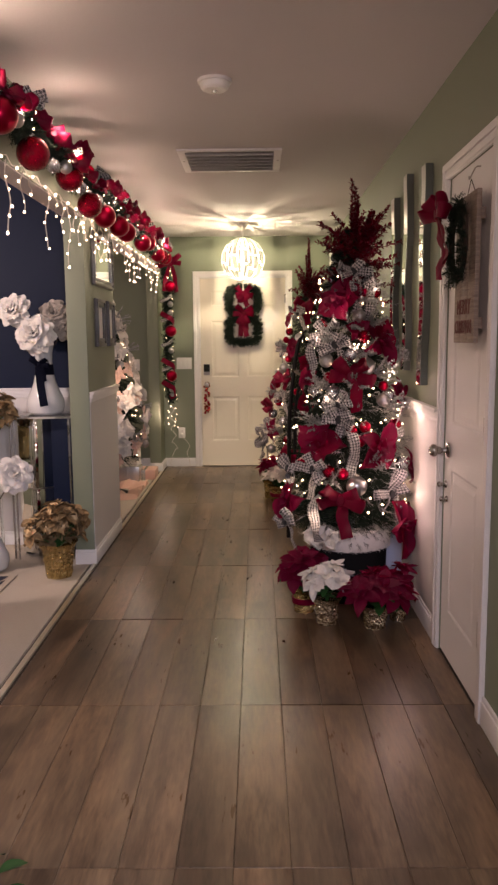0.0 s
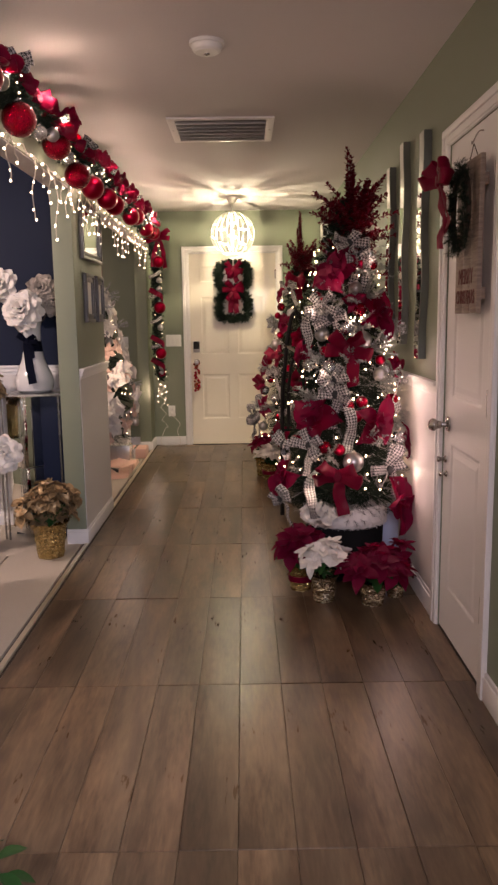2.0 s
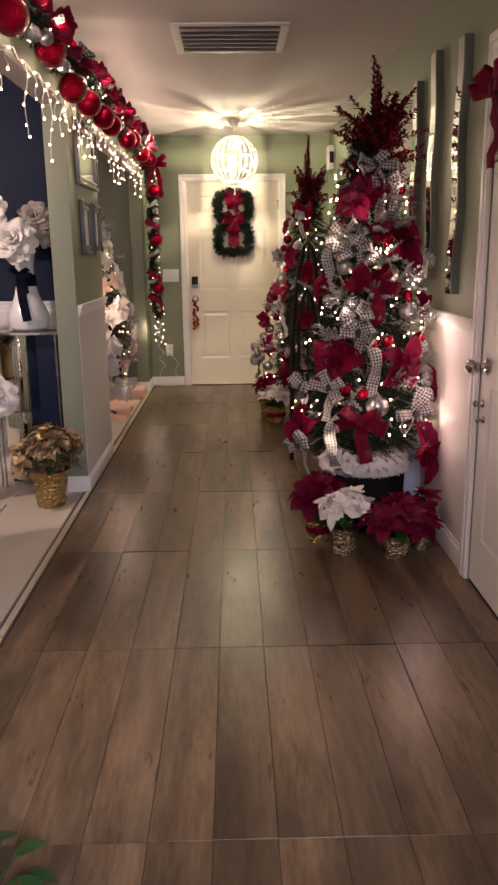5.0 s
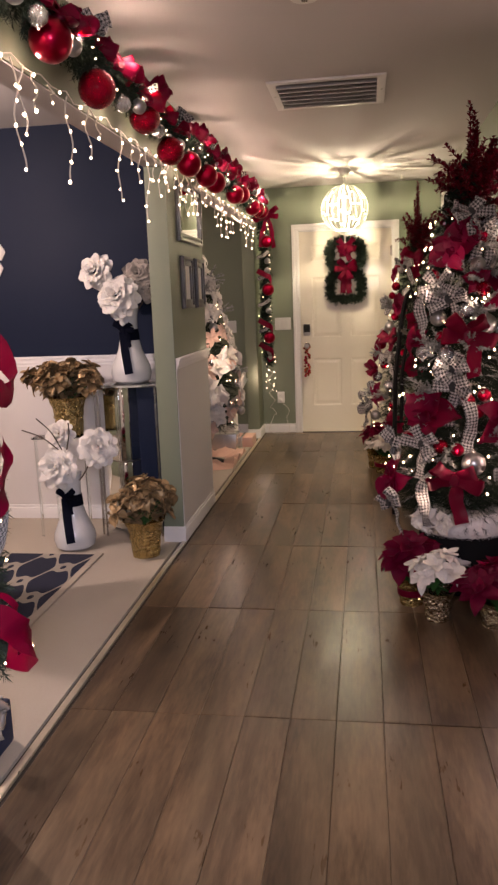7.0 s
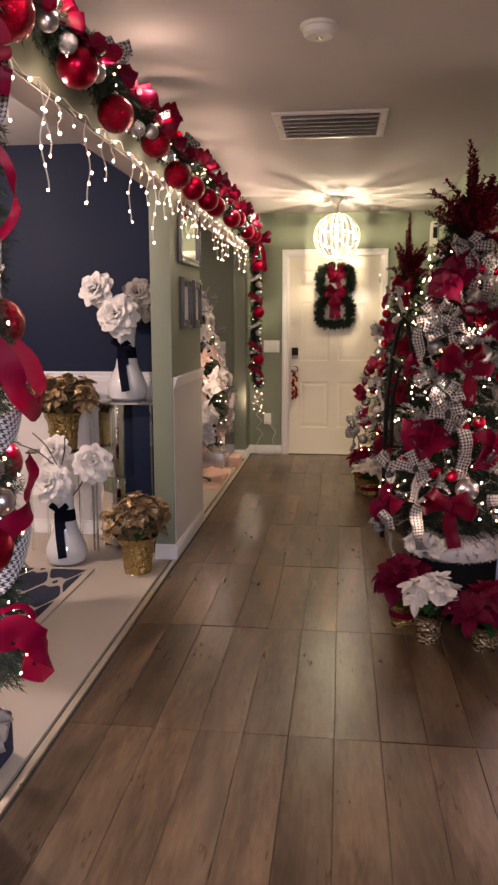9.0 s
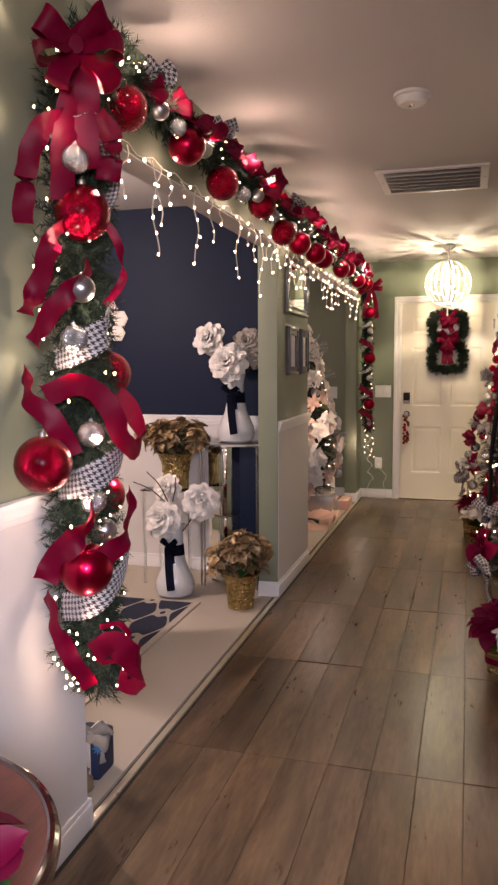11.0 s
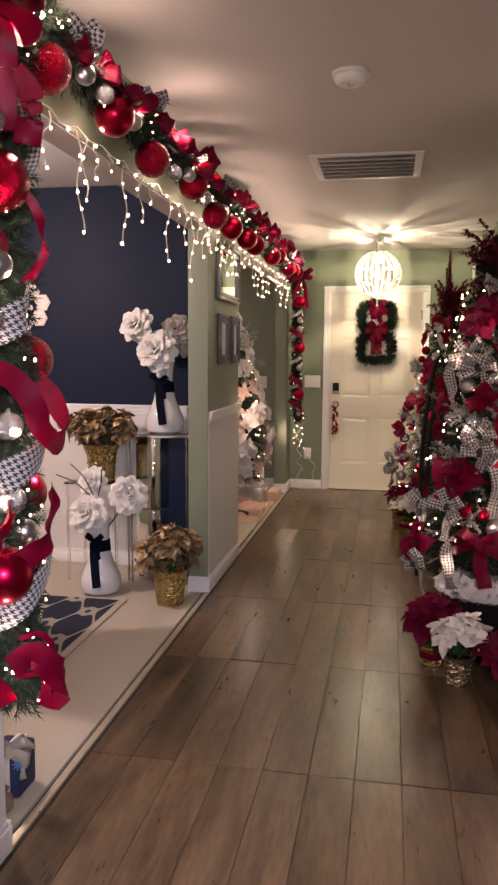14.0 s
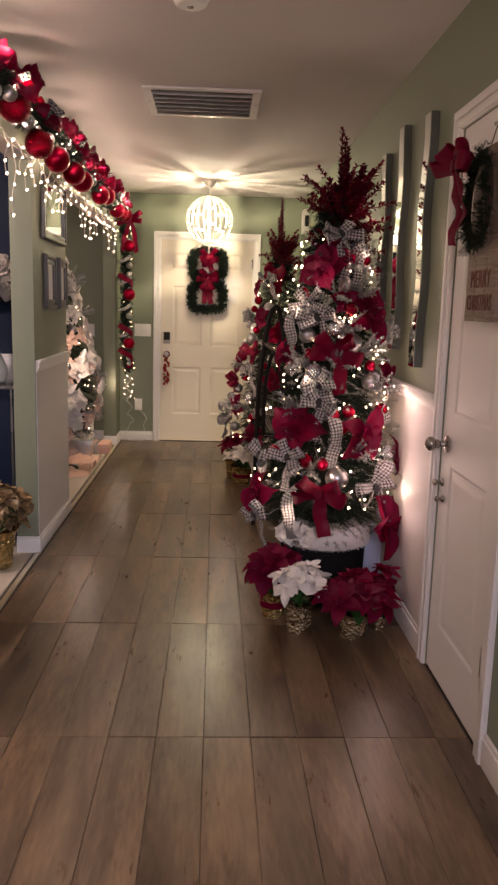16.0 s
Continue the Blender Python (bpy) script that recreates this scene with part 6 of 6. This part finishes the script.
def plant(name, at, r, h, spread, fh, petal_mat, foil, label, rng, heads=7, size=0.075, category="potted plant", band=None, group=""):
    t = thing(name, at, label, category, group)
    m = pose(*at)
    wall_rows = [(r * (0.82 + 0.14 * k / 11), h * 0.78 * k / 11 + 0.001) for k in range(12)]
    part("foil_pot", lathe([(0, 0.001)] + wall_rows + [(r * 1.08, h * 0.90), (r * 1.18, h * 1.0), (r * 1.30, h * 1.06), (r * 1.0, h * 0.93), (r * 0.85, h * 0.86), (0, h * 0.85)], 54, m, None, pleats), foil, t, "", True, 18)
    if band:
        part("band", lathe([(r * 0.94, h * 0.38), (r * 1.02, h * 0.38), (r * 1.04, h * 0.60), (r * 0.96, h * 0.60)], 32, m), band, t)
    stems, leaves = bmesh.new(), bmesh.new()
    base = Vector(at) + Vector((0, 0, h * 0.85))
    for i in range(heads):
        a = 2.399 * i + rng.uniform(-0.3, 0.3)
        k = math.sqrt((i + 0.4) / heads)
        tip = base + Vector((spread * 0.72 * k * math.cos(a), spread * 0.72 * k * math.sin(a), fh * (1.0 - 0.45 * k * k) + rng.uniform(-0.015, 0.015))) + Vector((rng.uniform(-1, 1), rng.uniform(-1, 1), rng.uniform(-0.8, 0.8))) * (0.05 if petal_mat is GOLDLEAF else 0.008)
        tube([base, (base + tip) / 2 + Vector((0, 0, 0.02)), tip], 0.003, 5, stems)
        d = Vector((0.7 * k * math.cos(a), 0.7 * k * math.sin(a), 0.9))
        bm = bmesh.new()
        if petal_mat is GOLDLEAF:
            velvet_flower(bm, facing(d, tip, rng.random() * 6), size * 1.05, rng, ((4, 1.0, -0.45), (3, 0.85, 0.1), (2, 0.6, 0.8)))
        else:
            poinsettia(bm, facing(d, tip, rng.random() * 6), size * 1.15, rng, ((6, 1.0, -0.15), (5, 0.85, 0.2), (4, 0.5, 0.7)), 0.62)
        part("flower_head", bm, petal_mat, t, "", True, 0)
        for q in range(4):
            g = rng.random() * 6.28
            lm = Matrix.Translation(base + (tip - base) * rng.uniform(0.35, 0.8)) @ Matrix.Rotation(g, 4, "Z") @ Matrix.Rotation(rng.uniform(-0.2, 0.5), 4, "Y")
            petal(leaves, lm, size * 1.05, size * 0.55, -0.2, 0.15)
    part("stem_bundle", stems, LEAF, t)
    part("leaves", leaves, LEAF if petal_mat is not GOLDLEAF else GOLDLEAF, t)
    return t


rng = random.Random(14)
plant("poinsettia", (0.385, 2.47, 0), 0.062, 0.13, 0.12, 0.18, REDPETAL, GOLDFOIL, "red velvet poinsettia in a gold foil pot with red band", rng, 8, 0.10, band=VELVET, group="poinsettias at the tree")
plant("poinsettia", (0.485, 2.30, 0), 0.060, 0.13, 0.15, 0.17, WHITEPETAL, CHAMPFOIL, "white poinsettia in a champagne foil pot", rng, 9, 0.068, group="poinsettias at the tree")
plant("poinsettia", (0.715, 2.25, 0), 0.062, 0.11, 0.195, 0.150, REDPETAL, CHAMPFOIL, "wide red poinsettia in a champagne foil pot", rng, 9, 0.095, group="poinsettias at the tree")
plant("poinsettia", (0.84, 2.34, 0), 0.045, 0.10, 0.10, 0.17, REDPETAL, CHAMPFOIL, "small red poinsettia close to the wall", rng, 4, 0.07, group="poinsettias at the tree")
plant("poinsettia", (0.33, 5.12, 0), 0.075, 0.14, 0.15, 0.16, WHITEPETAL, GOLDFOIL, "white and red poinsettia beside the smaller tree", rng, 7, 0.08, band=VELVET, group="poinsettias at the tree")
plant("poinsettia", (0.27, 5.30, 0), 0.070, 0.16, 0.14, 0.22, REDPETAL, GOLDFOIL, "dark red poinsettia beside the smaller tree", rng, 6, 0.08, group="poinsettias at the tree")

# ---- dining room ----
rug = thing("rug", (-2.3, 2.1, 0.004), "navy rug with an ivory trellis pattern", "rug")
part("field", boxes([(-3.4, -1.325, 1.15, 3.03, 0.0045, 0.014)], 0.003), RUG, rug)
part("binding", boxes([(-1.325, -1.285, 1.15, 3.06, 0.0045, 0.013), (-3.4, -1.325, 3.03, 3.06, 0.0045, 0.013)], 0.002), CARPET, rug, "ivory rug binding")


def vase(at, label, rng, roses, group="white vases"):
    t = thing("flower_vase", at, label, "vase", group)
    m = pose(*at) @ Matrix.Diagonal((1.08, 1.08, 1.1, 1))
    prof = [(0, 0.0), (0.085, 0.0), (0.102, 0.012), (0.112, 0.05), (0.108, 0.085), (0.088, 0.13), (0.066, 0.18), (0.053, 0.24), (0.048, 0.30), (0.050, 0.35), (0.056, 0.385), (0.060, 0.40), (0.055, 0.402), (0.044, 0.35), (0.0, 0.33)]
    part("vessel", lathe(prof, 48, m), CERAMIC, t)
    part("neck_ribbon", lathe([(0.054, 0.228), (0.0570, 0.229), (0.0520, 0.288), (0.0495, 0.289)], 40, m), NAVYVEL, t, "navy velvet neck ribbon")
    c = Vector(at) + Vector((0.005, -0.060, 0.295))
    part("ribbon_tail", strip(smooth_path([c + Vector((-0.02, -0.004, 0.01)), c + Vector((-0.016, -0.012, -0.06)), c + Vector((-0.004, -0.034, -0.13)), c + Vector((0.014, -0.064, -0.20)), c + Vector((0.022, -0.074, -0.235))], 16), (1, 0.15, 0.1), 0.050), NAVYVEL, t, "navy velvet ribbon tail")
    bow("ribbon_bow", t, Matrix.Translation(c + Vector((-0.012, -0.008, 0.02))) @ mw, 0.07, 0.034, NAVYVEL, rng, 3, 1, 1.6, "navy velvet bow")
    stems = bmesh.new()
    for x, z, y, r, mt in roses:
        p = Vector(at) + Vector((x, y, z))
        tube(smooth_path([Vector(at) + Vector((0, 0, 0.37)), Vector(at) + Vector((x * 0.4, y * 0.4, 0.42)), p], 10), 0.004, 6, stems)
        bm = bmesh.new()
        rose(bm, facing((x * 2.2, -0.9, 0.35), p, rng.random() * 6), r, rng)
        part("rose", bm, mt, t, "large white paper rose" if mt is WHITEPETAL else "taupe paper rose")
    part("stem_bundle", stems, BARK, t)
    return t


rng = random.Random(41)
vase((-1.21, 3.56, 0.925), "white ceramic vase with navy bow and roses on glass", rng, [(-0.155, 0.655, -0.05, 0.108, WHITEPETAL), (-0.018, 0.505, -0.10, 0.122, WHITEPETAL), (0.075, 0.63, 0.02, 0.095, GREYPETAL), (0.13, 0.55, 0.05, 0.085, GREYPETAL)])
low = vase((-1.49, 3.17, 0.012), "white ceramic vase with navy bow and roses on carpet", rng, [(-0.04, 0.48, -0.08, 0.112, WHITEPETAL), (0.19, 0.592, -0.04, 0.108, WHITEPETAL), (-0.05, 0.655, 0.02, 0.085, WHITEPETAL)])
tw = bmesh.new()
for a, b in (((-1.52, 3.1, 0.6), (-1.68, 3.0, 0.73)), ((-1.5, 3.1, 0.6), (-1.60, 3.02, 0.79)), ((-1.47, 3.1, 0.6), (-1.43, 3.05, 0.76))):
    tube(smooth_path([a, ((a[0] + b[0]) / 2 + 0.01, (a[1] + b[1]) / 2, (a[2] + b[2]) / 2 + 0.015), b], 8), 0.0035, 5, tw)
part("twigs", tw, BARK, low, "dark bare twigs")

# mirrored stand with a glass top
stand = thing("mirrored_stand", (-1.21, 3.56, 0.004), "mirrored pedestal stand with a thin glass top", "pedestal stand")
part("glass_top", boxes([(-1.43, -1.015, 3.37, 3.76, 0.912, 0.924)], 0.002), GLASS, stand)
def upright(name, p, q, z0, z1, th, material, label=""):
    """A thin upright sheet from p to q in plan."""
    d = Vector((q[0] - p[0], q[1] - p[1], 0))
    L = d.length
    d.normalize()
    m = Matrix(((d.x, -d.y, 0, p[0]), (d.y, d.x, 0, p[1]), (0, 0, 1, 0), (0, 0, 0, 1)))
    part(name, box(bmesh.new(), 0, L, 0, th, z0, z1, 0.001, m), material, stand, label)


for p, q in (((-1.385, 3.515), (-1.262, 3.430)), ((-1.255, 3.430), (-1.163, 3.520))):
    for z0, z1 in ((0.03, 0.452), (0.46, 0.905)):
        upright("mirror_panel", p, q, z0, z1, 0.005, MIRROR)
    upright("bevel_strip", (p[0], p[1] - 0.002), (q[0], q[1] - 0.002), 0.453, 0.459, 0.006, NICKEL)
part("core", boxes([(-1.375, -1.170, 3.535, 3.72, 0.006, 0.908)]), PEWTER, stand)
for x, y in ((-1.405, 3.42), (-1.375, 3.40), (-1.03, 3.40), (-1.405, 3.72), (-1.03, 3.72)):
    part("leg", tube([(x, y, 0.006), (x, y, 0.911)], 0.006, 8), NICKEL, stand)
pillar = thing("navy_pedestal", (-1.09, 3.56, 0.004), "dark navy boxed pedestal beside the mirrors", "pedestal")
part("body", boxes([(-1.155, -1.022, 3.45, 3.74, 0.006, 0.905)], 0.004), NAVY, pillar)
side = thing("glass_side_table", (-1.62, 3.50, 0.004), "small clear glass side table with clear legs", "side table")
part("glass_top", boxes([(-1.80, -1.45, 3.36, 3.66, 0.610, 0.620)], 0.002), GLASS, side)
for x, y in ((-1.78, 3.38), (-1.47, 3.38), (-1.78, 3.64), (-1.47, 3.64)):
    part("leg", tube([(x, y, 0.006), (x, y, 0.609)], 0.009, 10), GLASS, side)
rng = random.Random(52)
plant("gold_poinsettia", (-1.60, 3.49, 0.621), 0.095, 0.22, 0.30, 0.22, GOLDLEAF, GOLDFOIL, "gold leafed poinsettia in a gold foil pot on the glass table", rng, 28, 0.078, group="gold poinsettias")
plant("gold_poinsettia", (-1.035, 3.06, 0.005), 0.092, 0.20, 0.21, 0.24, GOLDLEAF, GOLDFOIL, "gold leafed poinsettia in a gold foil pot on the carpet", rng, 30, 0.076, group="gold poinsettias")
# a pale wooden flower on the navy wall
fl = thing("wall_flower", (-2.21, 3.788, 1.71), "pale six-petalled flower ornament on the navy wall", "wall ornament")
for i in range(6):
    a = math.pi / 3 * i + 0.3
    bm = lathe([(0, 0.0), (0.053, 0.0), (0.060, 0.008), (0.050, 0.014), (0, 0.010)], 6, Matrix.Translation((-2.21 + 0.102 * math.cos(a), 3.787, 1.71 + 0.102 * math.sin(a))) @ Matrix.Rotation(math.pi / 2, 4, "X"))
    part("petal", bm, WHITEPETAL, fl)
part("centre", lathe([(0, 0), (0.03, 0), (0.032, 0.02), (0, 0.026)], 16, Matrix.Translation((-2.21, 3.787, 1.71)) @ Matrix.Rotation(math.pi / 2, 4, "X")), WHITEPETAL, fl)

# gift by the wall end
gb = thing("gift_bag", (-0.98, 1.17, 0.004), "navy plaid gift with a snowflake ribbon bow", "gift")
part("body", boxes([(-1.06, -0.955, 1.12, 1.24, 0.006, 0.155)], 0.012), NAVYPLAID, gb)
rng = random.Random(3)
bow("bow", gb, Matrix.Translation((-0.985, 1.13, 0.165)) @ mw @ Matrix.Rotation(0.3, 4, "Y"), 0.075, 0.055, PAPERSILVER, rng, 4, 1, 1.2, "silver grey ribbon bow")
part("ribbon", boxes([(-1.02, -0.985, 1.117, 1.243, 0.008, 0.158)], 0.001), WHITEPETAL, gb)
bm = bmesh.new()
for i in range(4):
    box(bm, -0.018, 0.018, -0.002, 0.002, -0.001, 0.001, 0, pose(-0.952, 1.108, 0.128, 90, 0, 0) @ Matrix.Rotation(math.pi * i / 4, 4, "Z"))
part("snowflake", bm, SNOWBLUE, gb, "blue printed snowflake")
sack = thing("burlap_pouch", (-0.975, 1.06, 0.004), "small brown burlap pouch on the carpet", "pouch")
part("sack", lathe([(0, 0.006), (0.030, 0.006), (0.038, 0.02), (0.034, 0.045), (0.018, 0.06), (0.026, 0.075), (0, 0.07)], 24, pose(-0.985, 1.06, 0), None, lambda a, z: 0.1 * math.sin(7 * a + 40 * z)), BURLAP, sack)

# ---- round table near the camera with a poinsettia ----
tab = thing("round_table", (-0.63, -0.355, 0.0), "round glossy mahogany table with a polished rim", "table")
TC = pose(-0.63, -0.355, 0) @ Matrix.Diagonal((0.696, 0.696, 0.815, 1))
part("tabletop", lathe([(0, 0.895), (0.44, 0.895), (0.475, 0.900), (0.475, 0.9205), (0, 0.9205)], 96, TC), MAHOGANY, tab, "glossy red mahogany top")
part("rim", lathe([(0.4755, 0.893), (0.490, 0.890), (0.500, 0.897), (0.503, 0.908), (0.500, 0.919), (0.491, 0.9245), (0.481, 0.9245), (0.4755, 0.9205)], 96, TC), wood_material("dark_mahogany", (0.02, 0.006, 0.005), (0.05, 0.015, 0.010), 0.1, (3, 3, 3), 0.8), tab, "dark polished rim")
part("pedestal", lathe([(0, 0.03), (0.12, 0.03), (0.10, 0.06), (0.05, 0.12), (0.045, 0.4), (0.07, 0.55), (0.045, 0.7), (0.06, 0.85), (0.18, 0.893), (0, 0.893)], 32, TC), MAHOGANY, tab)
part("foot", lathe([(0, 0.0), (0.26, 0.0), (0.27, 0.012), (0.24, 0.03), (0, 0.032)], 40, TC), MAHOGANY, tab)
rng = random.Random(77)
pl = plant("poinsettia", (-0.41, -0.37, 0.752), 0.060, 0.06, 0.12, 0.05, REDPETAL, GOLDFOIL, "crimson poinsettia on the mahogany table", rng, 7, 0.085)

rng = random.Random(31)
plant("poinsettia", (-0.72, 0.30, 0), 0.055, 0.075, 0.13, 0.05, WHITEPETAL, GOLDFOIL, "low white poinsettia with green leaves on the plank floor", rng, 4, 0.06)
spray = thing("leafy_plant", (-0.56, 0.36, 0), "glossy green leafy plant on the plank floor", "plant")
bm, lv = bmesh.new(), bmesh.new()
for i in range(6):
    a = -1.2 + 0.5 * i
    tip = Vector((-0.56 + 0.09 * math.cos(a), 0.36 + 0.09 * math.sin(a), 0.06 + 0.02 * (i % 3)))
    tube([(-0.56, 0.36, 0.0), (-0.55, 0.36, 0.04), tip], 0.0025, 5, bm)
    petal(lv, Matrix.Translation(tip) @ Matrix.Rotation(a, 4, "Z") @ Matrix.Rotation(rng.uniform(-0.2, 0.4), 4, "Y"), 0.075, 0.042, -0.3, 0.15)
part("stem_bundle", bm, LEAF, spray)
part("leaves", lv, LEAF, spray, "", True, 0)

# ---- floor planks, one by one ----
PW, PL, X0, Y0 = 0.1550, 0.906, 0.080, 1.452


def plank_mesh(w, l, lift):
    bm = bmesh.new()
    box(bm, -w / 2, w / 2, -l / 2, l / 2, -0.02, 0.0)
    top = [f for f in bm.faces if f.normal.z > 0.9][0]
    bmesh.ops.bevel(bm, geom=list(top.edges), offset=0.0016, segments=1, affect="EDGES")
    return mesh_of("plank", bm, PLANK, False)


rng = random.Random(3)
whole = plank_mesh(PW - 0.0006, PL - 0.0012, 0)
for j in range(-6, 7):
    for i in range(-7, 7):
        xa, xb = X0 + i * PW, X0 + (i + 1) * PW
        ya, yb = Y0 + j * PL, Y0 + (j + 1) * PL
        xa2, xb2, ya2, yb2 = max(xa, -0.860 if ya > 0.5 else -0.905), min(xb, XR), ya, min(yb, YF - 0.016)
        if xb2 - xa2 < 0.02 or yb2 - ya2 < 0.03:
            continue
        full = abs(xb2 - xa2 - PW) < 1e-6 and abs(yb2 - ya2 - PL) < 1e-6
        me = whole if full else plank_mesh(xb2 - xa2 - 0.0006, yb2 - ya2 - 0.0012, 0)
        m = Matrix.Translation(((xa2 + xb2) / 2, (ya2 + yb2) / 2, rng.uniform(-0.0012, 0.0012))) @ Euler((rng.uniform(-0.0012, 0.0012), rng.uniform(-0.006, 0.006), 0)).to_matrix().to_4x4()
        if full and rng.random() < 0.5:
            m = m @ Matrix.Rotation(math.pi, 4, "Z")
        part_at("plank", me, m, floor)
